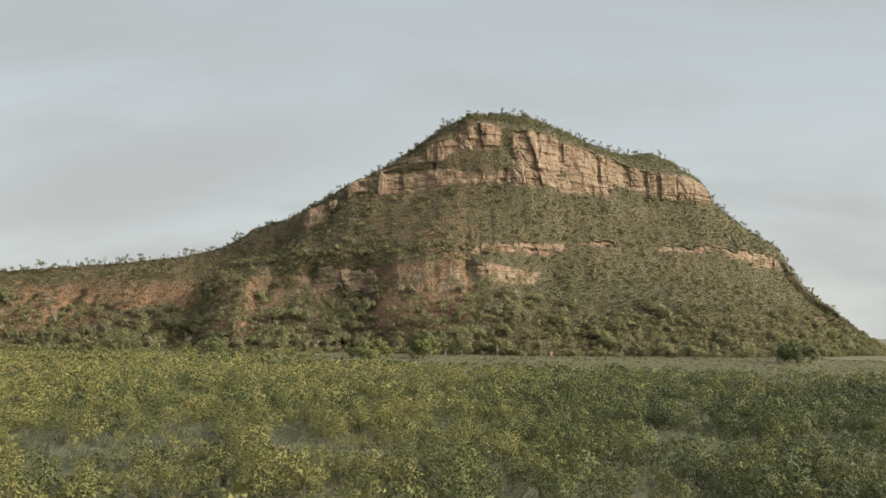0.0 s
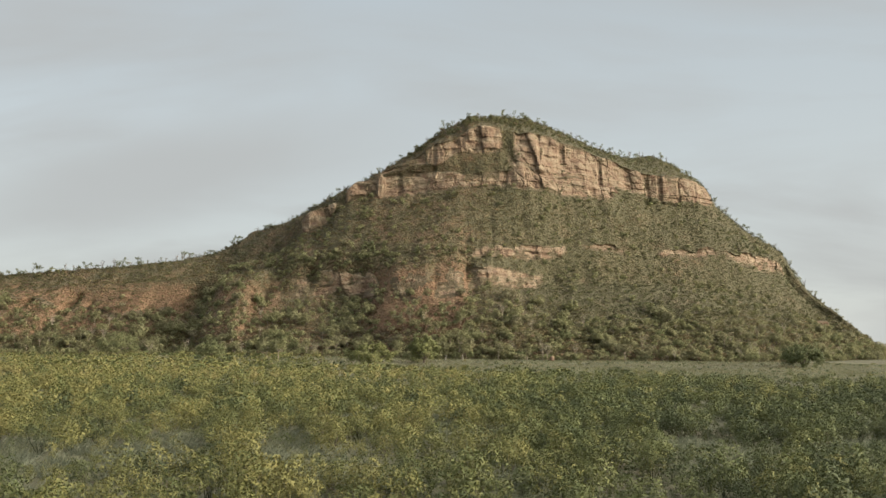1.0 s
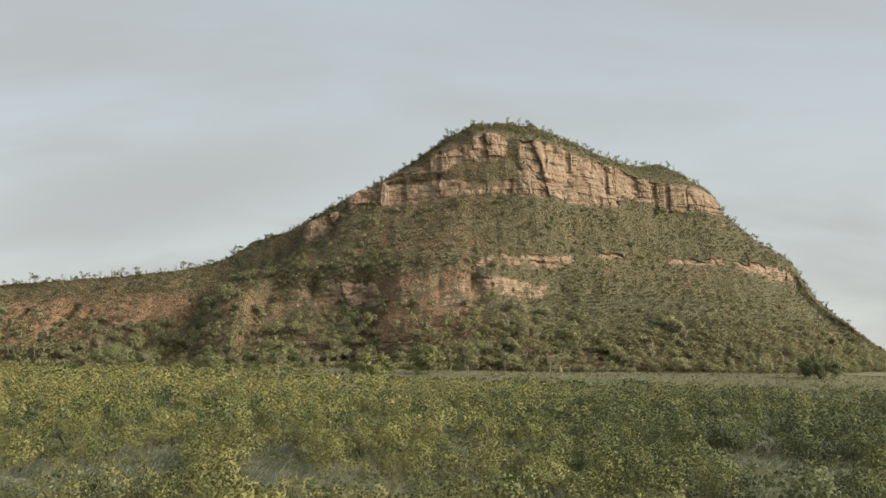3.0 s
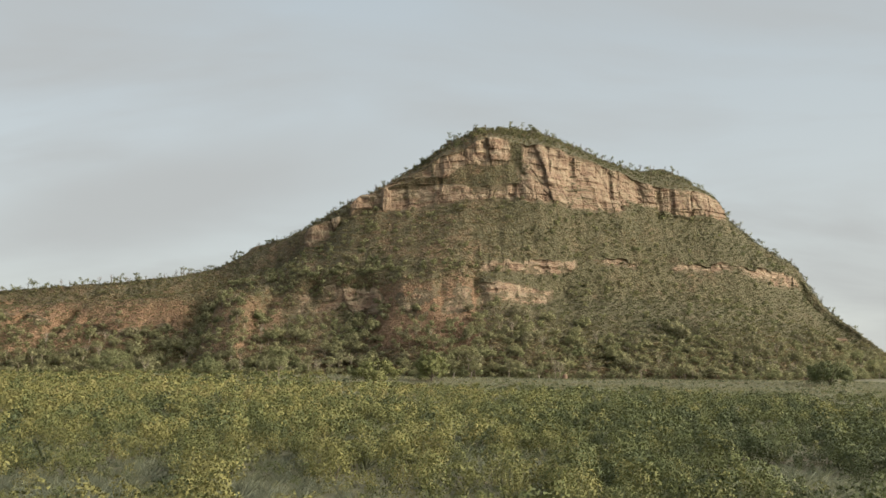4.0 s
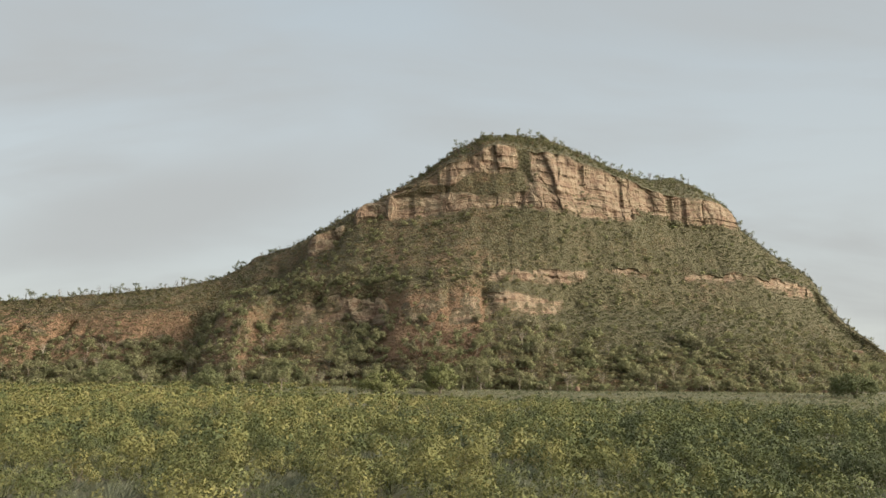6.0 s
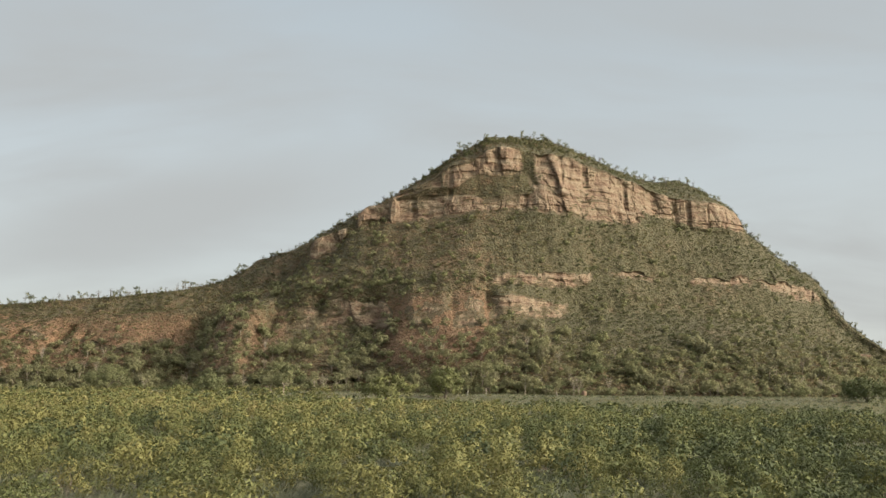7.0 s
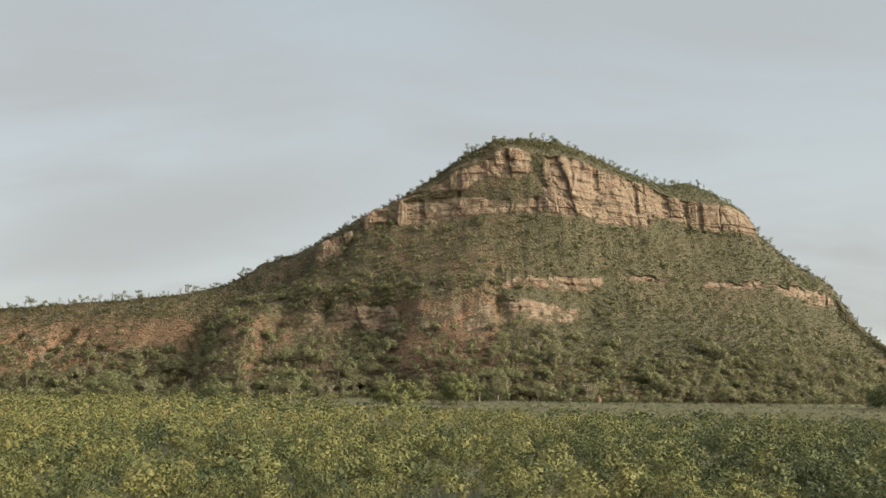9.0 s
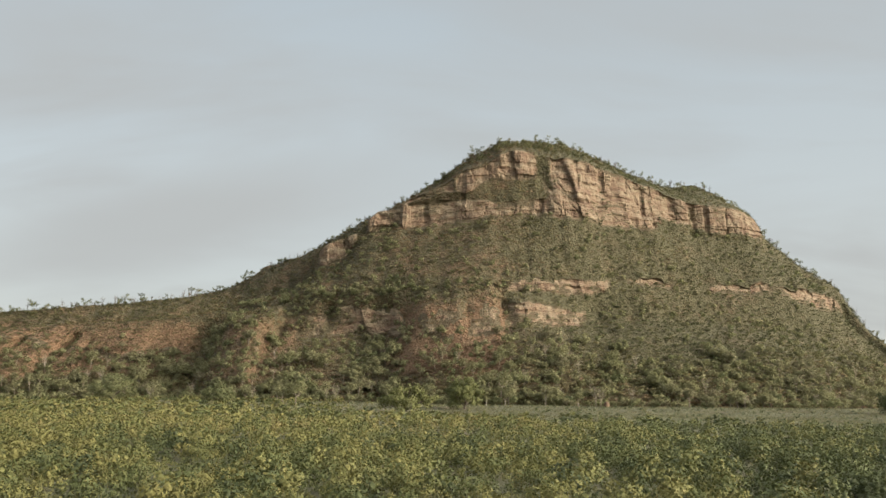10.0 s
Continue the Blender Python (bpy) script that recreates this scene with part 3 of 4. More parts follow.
def clumps(centres, radius, count, length, width, heart=0.4):
    """Leaves round each centre that face outwards from the clump and from the plant's heart."""
    n = len(centres) * count
    d = unit(rng.normal(size=(n, 3)) + [0, 0, 0.3])
    c = np.repeat(centres, count, 0) + d * (np.repeat(radius, count) * rng.uniform(0.2, 1.0, n) ** 0.5)[:, None] * [1, 1, 0.8]
    outward = 0.8 * d + 0.6 * unit(c - [0, 0, heart])
    face = unit(outward + 0.55 * rng.normal(size=(n, 3)))
    k = rng.uniform(0.65, 1.35, n)
    return leaf_faces(c, face, length * k, width * k, unit(outward + [0, 0, 0.3] + 0.22 * rng.normal(size=(n, 3))))


def shells(centres, radius, rings=((-0.6, 0.8), (0.25, 0.95)), sides=4):
    """The closed inner foliage of each lump, as uneven faces that turn outwards."""
    n, k = len(centres), len(rings)
    t = 2 * math.pi * (np.arange(sides)[None, None] + rng.uniform(0, 1, (n, 1, 1)) + 0.5 * np.arange(k)[None, :, None]) / sides
    r = np.array([q for _, q in rings])[None, :, None] * rng.uniform(0.78, 1.15, t.shape)
    z = np.array([h for h, _ in rings])[None, :, None] + rng.uniform(-0.14, 0.14, t.shape)
    p = np.stack([np.cos(t) * r, np.sin(t) * r, z], -1)
    q = np.roll(p, -1, 2)
    top = np.broadcast_to(np.array([0, 0, 1.0]) + rng.uniform(-0.2, 0.2, (n, 1, 3)), (n, sides, 3))
    faces = [np.stack([p[:, -1], q[:, -1], top], 2)]
    for j in range(k - 1):
        faces += [np.stack([p[:, j], q[:, j], p[:, j + 1]], 2), np.stack([q[:, j], q[:, j + 1], p[:, j + 1]], 2)]
    f = np.concatenate(faces, 1)
    soft = unit(f.mean(2) + [0, 0, 0.25] + 0.12 * rng.normal(size=f.mean(2).shape))
    f = f * np.asarray(radius)[:, None, None, None] + np.asarray(centres)[:, None, None]
    return np.concatenate([f, soft[:, :, None]], 2).reshape(-1, 4, 3)


def scatter(shapes, places, sizes, tones):
    """Copies of plant shapes (stem points, stem quads, leaf corners) at places, as one set of arrays."""
    pick = rng.integers(0, len(shapes), len(places))
    vs, qs, fs, ts, ns, at = [], [], [], [], [], 0
    for k, (sv, sq, lv) in enumerate(shapes):
        w = pick == k
        n = w.sum()
        if not n:
            continue
        tv = np.concatenate([sv, lv[:, :3].reshape(-1, 3)])
        tn = np.concatenate([unit(sv - [0, 0, 0.3]), np.repeat(unit(lv[:, 3]), 3, 0)])
        tf = np.arange(len(lv) * 3).reshape(-1, 3) + len(sv)
        a = rng.uniform(0, 2 * math.pi, n)
        c, s = np.cos(a)[:, None], np.sin(a)[:, None]
        x = c * tv[None, :, 0] - s * tv[None, :, 1]
        y = s * tv[None, :, 0] + c * tv[None, :, 1]
        p = np.stack([x, y, np.broadcast_to(tv[None, :, 2], x.shape)], -1) * sizes[w][:, None, :] + places[w][:, None, :]
        vs.append(p.reshape(-1, 3))
        ns.append(np.stack([c * tn[None, :, 0] - s * tn[None, :, 1], s * tn[None, :, 0] + c * tn[None, :, 1], np.broadcast_to(tn[None, :, 2], x.shape)], -1).reshape(-1, 3))
        step = (np.arange(n) * len(tv))[:, None, None] + at
        qs.append((sq[None] + step).reshape(-1, 4))
        fs.append((tf[None] + step).reshape(-1, 3))
        ts.append(np.repeat(tones[w], len(tv)))
        at += n * len(tv)
    return tuple(np.concatenate(a) for a in (vs, qs, fs, ts, ns))


def growth(name, shapes, places, sizes, tones, materials, label, category):
    v, q, f, t, turned = scatter(shapes, places, sizes, tones)
    ob = part(name, face_mesh(name, v, q, f, slots=np.concatenate([np.ones(len(q)), np.zeros(len(f))]), attrs={"tone": t}, normals=turned), materials)
    return tagged(ob, label, category, kind="stuff")


NONE = (np.zeros((0, 3)), np.zeros((0, 4), int))


def bush_shape(clump_count, leaves, length, width, wide=1.0):
    """A far bush one metre high with no stems to be seen."""
    a = rng.uniform(0, 2 * math.pi, clump_count)
    r = wide * 0.42 * np.sqrt(rng.uniform(0, 1, clump_count))
    c = np.stack([np.cos(a) * r, np.sin(a) * r, rng.uniform(0.25, 0.8, clump_count) * (1 - 0.5 * r / wide)], -1)
    return (*NONE, clumps(c, rng.uniform(0.16, 0.3, clump_count), leaves, length, width))


# how thickly the plain is grown, and what stands there
def field_open(x, y):
    """1 on the pale grass by the foot of the hill and in small clearings."""
    strip = np.clip((y + 26 * rough(x / 28, y / 28, 54, 2) - (232 - 0.7 * np.clip(x, -60, 100))) / 105, 0, 1) * np.clip((x + 92) / 45, 0, 1) * np.clip((450 - y) / 20, 0, 1)
    gaps = np.clip((rough(x / 5, y / 8, 51, 3) - 0.2) * 5, 0, 1)
    for cx, cy, wide, deep in ((-28, 74, 13, 9), (-11, 101, 5, 5), (38, 128, 9, 8)):
        gaps = np.maximum(gaps, np.clip(2.2 - 2 * np.hypot((x - cx) / wide, (y - cy) / deep) + 1.3 * rough(x / 3, y / 3, 59, 2), 0, 0.66))
    return np.maximum(0.8 * strip, 0.92 * gaps)


def field_tone(x, y):
    """Yellow-green where dry; towards +x greener, and darkened for the shade on that side."""
    return 0.47 + 0.17 * rough(x / 22, y / 30, 52, 3) + 0.24 * rough(x / 4.5, y / 5.5, 56, 2) - 0.27 * np.clip((x + 3 - 0.06 * y) / 26, -0.4, 1)


def field_points(near, far_, per_m2, seed):
    """Places on the plain between two distances, each shrub with room of its own."""
    area_rng = np.random.default_rng(seed)
    cell = per_m2 ** -0.5
    i, j = np.meshgrid(np.arange(int(-0.62 * far_ / cell), int(0.6 * far_ / cell)), np.arange(int(near / cell), int(far_ / cell)))
    x = ((i + 0.5 * (j % 2)).ravel() + area_rng.uniform(-0.36, 0.36, i.size)) * cell
    y = (j.ravel() + area_rng.uniform(-0.36, 0.36, i.size)) * cell
    keep = (area_rng.uniform(0, 1, i.size) > field_open(x, y)) & (x > -0.57 * (y + 4) - 3) & (x < 0.55 * (y + 4) - 2)
    x, y = x[keep], y[keep]
    return np.stack([x, y, ground_height(x, y) - 0.05], -1), area_rng


def field_sizes(p, r, lo, hi):
    patch = rough(p[:, 0] / 6.5, p[:, 1] / 7.5, 53, 3)
    above = r.uniform(0, 1, len(p)) < np.clip(0.3 + 1.1 * patch, 0.06, 0.85)
    h = lo + (hi - lo) * np.where(above, r.uniform(0.45, 1.1, len(p)), r.uniform(0.0, 0.28, len(p)))
    w = h * r.uniform(0.75, 1.2, len(p))
    return np.stack([w, w * r.uniform(0.85, 1.15, len(p)), h], -1)


def crown_shrub(stems, clumps_, leaves, length, width, low=0.35):
    """A many-stemmed shrub one metre high with a lumpy crown: list of stems, and leaf corners."""
    wood, tips, sizes = [], [], []
    for k in range(stems):
        a = 2 * math.pi * (k + rng.uniform(0, 0.8)) / stems
        reach, top = rng.uniform(0.1, 0.36), rng.uniform(0.6, 0.9)
        end = np.array([math.cos(a) * reach, math.sin(a) * reach, top])
        wood.append(bough(np.array([math.cos(a), math.sin(a), 0]) * 0.03, end, 0.013, 0.005, 0.05, 3, 3))
        for _ in range(clumps_):
            p = end + rng.normal(size=3) * [0.11, 0.11, 0.09]
            p[2] = min(max(p[2] - abs(rng.normal()) * 0.2, low * rng.uniform(0.6, 1.1)), 0.95)
            tips.append(p), sizes.append(rng.uniform(0.06, 0.13))
    return wood, clumps(np.array(tips), np.array(sizes), leaves, length, width, 0.3)


def dome_shrub(lumps, count, length, width, low=0.25, stems=5, sprig=6):
    """A rounded shrub one metre high: overlapping lumps with leaves over their outsides, on a few stems."""
    a = 2.4 * np.arange(lumps) + rng.uniform(0, 0.9, lumps)
    r = 0.40 * np.sqrt((np.arange(lumps) + 0.3) / lumps) * rng.uniform(0.8, 1.15, lumps)
    size = rng.uniform(0.16, 0.28, lumps)
    c = np.stack([np.cos(a) * r, np.sin(a) * r, np.maximum(low + size * 0.6, rng.uniform(0.45, 0.86, lumps) - 1.1 * r * r - 0.3 * rng.uniform(0, 1, lumps) * (r > 0.2))], -1)
    pick = rng.choice(lumps, count * 4, p=size ** 2 / (size ** 2).sum())
    d = unit(rng.normal(size=(count * 4, 3)) + [0, 0, 0.35])
    p = c[pick] + d * (size[pick] * rng.uniform(0.9, 1.1, count * 4))[:, None]
    gap = np.linalg.norm(p[:, None] - c[None], axis=-1) / size
    gap[np.arange(len(p)), pick] = 9
    keep = np.repeat(np.nonzero((gap.min(1) > 0.8) & (p[:, 2] > 0.05))[0][:count // sprig], sprig)
    d = unit(d[keep] + 0.5 * rng.normal(size=(len(keep), 3)))
    p = p[keep] + 0.55 * length * (d + 0.7 * rng.normal(size=d.shape)) * (sprig > 1)
    k = rng.uniform(0.7, 1.35, len(p))
    face = unit(0.9 * d + [0, 0, 0.15] + 0.5 * rng.normal(size=p.shape))
    soft = unit(0.9 * d + 0.45 * unit(p - [0, 0, 0.3]) + [0, 0, 0.2] + 0.1 * rng.normal(size=p.shape))
    wood = []
    for s in range(stems):
        end = c[s] - [0, 0, 0.3 * size[s]]
        wood.append(bough(np.array([end[0], end[1], 0]) * 0.12, end, 0.014, 0.005, 0.04, 3, 3))
    leaves = leaf_faces(p, face, length * k, width * k, soft)
    return wood, leaves if stems else np.concatenate([shells(c, size * 0.4), leaves])


def tuft_shape(blades):
    """A fountain of grass one metre high."""
    a = rng.uniform(0, 2 * math.pi, blades)
    out = rng.uniform(0.2, 1.5, blades)
    d = unit(np.stack([np.cos(a) * out, np.sin(a) * out, np.ones(blades)], -1))
    root = np.stack([np.cos(a), np.sin(a), a * 0], -1) * (0.22 * rng.uniform(0, 1, blades))[:, None]
    side = unit(np.cross(d, rng.normal(size=d.shape))) * rng.uniform(0.016, 0.034, (blades, 1))
    soft = unit(np.stack([np.cos(a), np.sin(a), np.full(blades, 0.6)], -1))
    side = np.where((np.cross(side, d) * soft).sum(-1, keepdims=True) < 0, -side, side)
    return (*NONE, np.stack([root - side, root + side, root + d * rng.uniform(0.6, 1.1, (blades, 1)), soft], 1))


def shrub_shape(build, *numbers):
    """One shrub as stem points, stem quads and leaf corners."""
    wood, leaves = build(*numbers)
    return (*(joined(wood) if wood else NONE), leaves)


def shrub_set(count, lumps, leaves, length, stems, sprig):
    """Small shrubs and big ones, with leaves of one true size."""
    small = [shrub_shape(dome_shrub, int(rng.integers(*lumps)) - 1, int(leaves * 0.42), length * 1.5, length * 1.1, rng.uniform(0.03, 0.2), stems, sprig) for _ in range(count)]
    big = [shrub_shape(dome_shrub, int(rng.integers(*lumps)) + 2, int(leaves * 1.5), length * 0.92, length * 0.62, rng.uniform(0.05, 0.3), stems, sprig) for _ in range(count)]
    return small, big


near_shapes = shrub_set(12, (5, 8), 310, 0.072, 4, 1)
near_shapes[1].extend(shrub_shape(crown_shrub, int(rng.integers(5, 8)), 7, 16, 0.042, 0.026, rng.uniform(0.2, 0.5)) for _ in range(5))
next_shapes = shrub_set(9, (4, 7), 130, 0.105, 0, 1)
mid_shapes = shrub_set(8, (3, 5), 44, 0.14, 0, 1)
around_shapes = [bush_shape(7, 6, 0.17, 0.115, 1.0) for _ in range(10)]
far_shapes = [[bush_shape(5, 6, 0.26, 0.19, 1.1) for _ in range(8)]] * 2
hill_shapes = [bush_shape(5, 5, 0.30, 0.22, 1.05) for _ in range(16)]
scrub_shapes = [bush_shape(3, 3, 0.44, 0.34, 1.1) for _ in range(14)]
tuft_shapes, thin_tufts = [tuft_shape(24) for _ in range(6)], [tuft_shape(7) for _ in range(6)]


def grow_plain():
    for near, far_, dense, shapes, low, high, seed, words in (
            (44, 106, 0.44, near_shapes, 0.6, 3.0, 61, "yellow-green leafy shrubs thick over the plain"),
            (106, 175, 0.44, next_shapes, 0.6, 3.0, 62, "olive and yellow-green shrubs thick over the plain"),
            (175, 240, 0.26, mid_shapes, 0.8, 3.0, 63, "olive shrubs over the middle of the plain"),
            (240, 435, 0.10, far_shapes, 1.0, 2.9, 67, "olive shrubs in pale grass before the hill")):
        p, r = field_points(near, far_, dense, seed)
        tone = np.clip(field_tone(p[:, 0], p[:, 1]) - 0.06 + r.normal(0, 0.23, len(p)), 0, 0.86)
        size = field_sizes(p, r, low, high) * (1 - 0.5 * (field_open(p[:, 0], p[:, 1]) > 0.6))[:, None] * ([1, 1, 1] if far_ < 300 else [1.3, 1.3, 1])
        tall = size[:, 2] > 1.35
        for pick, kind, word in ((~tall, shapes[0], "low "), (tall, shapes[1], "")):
            # low shrubs take a darker tone that deepens the shade in the gaps
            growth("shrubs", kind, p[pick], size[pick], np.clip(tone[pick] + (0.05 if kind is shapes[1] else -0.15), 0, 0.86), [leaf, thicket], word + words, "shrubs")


def under_path(seed):
    """Places for shrubs on the plain below the start of the way."""
    r = np.random.default_rng(seed)
    i, j = np.meshgrid(np.arange(-28, 23), np.arange(-15, 24))
    x = (i.ravel() + r.uniform(-0.4, 0.4, i.size)) * 1.9 - 1
    y = (j.ravel() + r.uniform(-0.4, 0.4, i.size)) * 1.9
    keep = (r.uniform(0, 1, i.size) > field_open(x, y)) & (y < 44)
    x, y = x[keep], y[keep]
    return np.stack([x, y, ground_height(x, y) - 0.05], -1), r


def grow_around():
    """The same shrubs go on at the sides and behind."""
    r = np.random.default_rng(68)
    x, y = r.uniform(-210, 210, 4200), r.uniform(-110, 260, 4200)
    inside = ((y > 44) & (x > -0.57 * (y + 4) - 3) & (x < 0.55 * (y + 4) - 2)) | ((np.abs(x + 6) < 50) & (y > -30) & (y < 44))
    keep = ~inside & (r.uniform(0, 1, 4200) > field_open(x, y))
    x, y = x[keep], y[keep]
    p = np.stack([x, y, ground_height(x, y) - 0.05], -1)
    tone = np.clip(field_tone(x, y) + r.normal(0, 0.19, len(p)), 0, 0.84)
    q, r = under_path(69)
    size = field_sizes(q, r, 0.6, 3.0)
    growth("shrubs", mid_shapes[1] + mid_shapes[0], q, size, np.clip(field_tone(q[:, 0], q[:, 1]) + r.normal(0, 0.2, len(q)), 0, 0.82), [leaf, thicket],
           "yellow-green shrubs on the plain before the hill", "shrubs")
    growth("shrubs", around_shapes, p, field_sizes(p, r, 1.2, 4.0) * [1.3, 1.3, 1], tone, [leaf, bark], "olive shrubs scattered over the wider plain", "shrubs")


def grow_grass():
    """Pale tufts, thickest where the shrubs leave gaps."""
    for near, far_, dense, low, high, seed in ((44, 126, 1.7, 0.5, 1.25, 64), (126, 440, 0.5, 0.35, 0.9, 65)):
        r = np.random.default_rng(seed)
        n = int(dense * 0.62 * (far_ ** 2 - near ** 2))
        y = np.sqrt(r.uniform(near ** 2, far_ ** 2, n))
        x = r.uniform(-0.64, 0.60, n) * (y + 4) - 4
        keep = r.uniform(0, 1, n) < 0.06 + field_open(x, y)
        x, y = x[keep], y[keep]
        p = np.stack([x, y, ground_height(x, y) - 0.03], -1)
        h = r.uniform(low, high, len(p))
        w = h * r.uniform(1.0, 1.5, len(p)) * (1 if near < 100 else 2.4)
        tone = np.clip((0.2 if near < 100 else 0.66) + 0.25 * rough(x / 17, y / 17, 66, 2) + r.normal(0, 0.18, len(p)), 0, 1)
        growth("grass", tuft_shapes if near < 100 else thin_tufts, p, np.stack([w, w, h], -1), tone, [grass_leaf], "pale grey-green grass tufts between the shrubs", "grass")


def grow_hill():
    v = HILL
    quad = np.linalg.norm(np.cross(v[1:, :-1] - v[:-1, :-1], v[:-1, 1:] - v[:-1, :-1]), axis=-1)
    seg = HILL_SEG[:-1, None]
    thick = (1 - np.where(v[:-1, :-1, 0] < -140, 0.45, 0.93) * HILL_ROCK[:-1, :-1]) * (1 - 0.1 * HILL_BARE[:-1, :-1]) * np.where(seg < 8, 1.0, np.where(seg == 8, 1.3, np.where(seg == 9, 0.8, 0.0)))
    x, z = v[:-1, :-1, 0], v[:-1, :-1, 2]
    thick = thick * (1 + 1.2 * np.clip((-135 - x) / 30, 0, 1)) * np.clip(0.85 + 0.3 * rough(x / 14, z / 12, 71, 3), 0.4, 1.2)
    thick = thick * (1 + 1.6 * np.clip(1 - z / np.where(x > -20, 34, 22), 0, 1))
    share = (quad * thick).ravel()
    r = np.random.default_rng(72)
    for count, shapes, low, high, words in ((36000, hill_shapes, 1.1, 3.6, "green and straw-coloured bushes over the hill slopes"),
                                            (10000, scrub_shapes, 0.7, 1.8, "low green and brown scrub over the hill slopes")):
        pick = np.searchsorted(np.cumsum(share) / share.sum(), (np.arange(count) + r.uniform(0, 1, count)) / count).clip(0, share.size - 1)
        i, j = np.unravel_index(pick, quad.shape)
        a, b = r.uniform(0, 1, (2, len(i), 1))
        p = (v[i, j] * (1 - a) + v[i, j + 1] * a) * (1 - b) + (v[i + 1, j] * (1 - a) + v[i + 1, j + 1] * a) * b
        p[:, 2] -= 0.15
        big = np.clip(1 - p[:, 2] / 30, 0, 1)
        h = (low + (high - low) * r.beta(1.1, 2.4, len(p))) * (1 - 0.08 * np.clip((-135 - p[:, 0]) / 30, 0, 1)) * np.where(HILL_SEG[i] >= 8, 0.75, 1.0) * (1 + 0.25 * big * r.uniform(0, 1, len(p))) * (1 - 0.15 * HILL_BARE[i, j])
        w = h * r.uniform(0.85, 1.45, len(p))
        # tone also carries haze at the foot, and shade besides real green towards +x
        dry = 0.46 + 0.3 * rough(p[:, 0] / 40, p[:, 2] / 25, 73, 3) + 0.16 * rough(p[:, 0] / 11, p[:, 2] / 8, 74, 2) + 0.25 * HILL_BARE[i, j] * (p[:, 0] > -140) - 0.1 * (p[:, 0] < -140) + 0.13 * (HILL_SEG[i] >= 8) + 0.02 * np.clip((-135 - p[:, 0]) / 30, 0, 1) + 0.2 * big - 0.3 * np.clip((p[:, 0] - 20) / 90, 0, 1) * (1 - big)
        tone = np.clip(dry + r.normal(0, 0.15, len(p)), 0, 1)
        growth("hill_bushes", shapes, p, np.stack([w * 1.15, w * 1.1, h * 0.66], -1), tone, [hill_leaf], words, "bushes")


grow_plain()
grow_around()
grow_grass()
grow_hill()

# ---- trees ----
def tree_shape(height, wide, fork, limbs, extra, leaves, length, radius, crown_low=0.35, flat=1.0, lean=0.0, clump=0.12):
    """Trunk and limbs, and leaves in uneven clumps at and between the limbs' ends; sizes in metres."""
    wood = []
    knee = np.array([lean * height, 0, height * fork])
    wood.append(bough(np.array([0, 0, -0.3]), knee, radius, radius * 0.7, 0.03 * height, 5, 7))
    tips, sizes = [], []
    for k in range(limbs):
        a = 2 * math.pi * (k + rng.uniform(0, 0.7)) / limbs
        out = wide / 2 * rng.uniform(0.35, 0.95)
        top = height * rng.uniform(max(fork + 0.1, 0.5), 0.93) - flat * out * 0.15
        end = np.array([math.cos(a) * out + knee[0], math.sin(a) * out, top])
        wood.append(bough(knee * rng.uniform(0.75, 1.0), end, radius * 0.5, radius * 0.12, 0.05 * height, 5, 5))
        for s in (0.6, 0.85, 1.0):
            tips.append(knee + (end - knee) * s + rng.normal(size=3) * 0.05 * wide), sizes.append(wide * clump * rng.uniform(0.7, 1.3))
    for _ in range(extra):
        a, r = rng.uniform(0, 2 * math.pi), math.sqrt(rng.uniform(0, 1))
        top = height * (0.97 - (1 - crown_low) * 0.5 * r * r * flat)
        low = height * (crown_low + 0.1 * r)
        z = low + (top - low) * rng.uniform(0, 1) ** 0.6
        tips.append(np.array([math.cos(a) * r * wide * 0.46 + knee[0], math.sin(a) * r * wide * 0.46, z]))
        sizes.append(wide * clump * rng.uniform(0.6, 1.2))
    return joined(wood), clumps(np.array(tips), np.array(sizes), leaves, length, length * 0.75, height * 0.45) if leaves else None


def bare_shape(height, wide, limbs, radius, fine=5):
    """A leafless tree: limbs that split into fine upright branches."""
    wood = [bough(np.array([0, 0, -0.3]), np.array([0, 0, height * 0.35]), radius, radius * 0.75, 0.02 * height, 4, 6)]
    for k in range(limbs):
        a = 2 * math.pi * (k + rng.uniform(0, 0.7)) / limbs
        start = np.array([0, 0, height * rng.uniform(0.22, 0.36)])
        out = wide / 2 * rng.uniform(0.3, 0.9)
        end = np.array([math.cos(a) * out, math.sin(a) * out, height * rng.uniform(0.65, 0.95)])
        wood.append(bough(start, end, radius * 0.5, radius * 0.14, 0.05 * height, fine, min(fine, 4)))
        for _ in range(fine):
            s = rng.uniform(0.35, 0.95)
            p = start + (end - start) * s
            q = p + unit(rng.normal(size=3) * [1, 1, 0.4] + [0, 0, 0.9]) * height * rng.uniform(0.12, 0.26)
            wood.append(bough(p, q, radius * 0.2, radius * 0.08, 0.02 * height, 3, 3))
    return joined(wood), None


def leaf_mesh(name, lv, tone):
    return face_mesh(name, lv[:, :3], np.arange(len(lv) * 3).reshape(-1, 3), attrs={"tone": np.full(len(lv) * 3, tone)}, normals=np.repeat(lv[:, 3], 3, 0))


def plant_tree(name, shape, tone, wood_material, m, label, group="", category="tree", leaves=None):
    """One tree as a thing with its trunk and crown."""
    (v, q), lv = shape
    ob = tagged(new(name), label, category, group)
    ob.matrix_basis = m
    part("trunk", face_mesh("trunk", v, q, smooth=True), [wood_material], ob)
    if lv is not None:
        part("crown", leaf_mesh("crown", lv, tone), [leaves or wood_leaf], ob)
    return ob


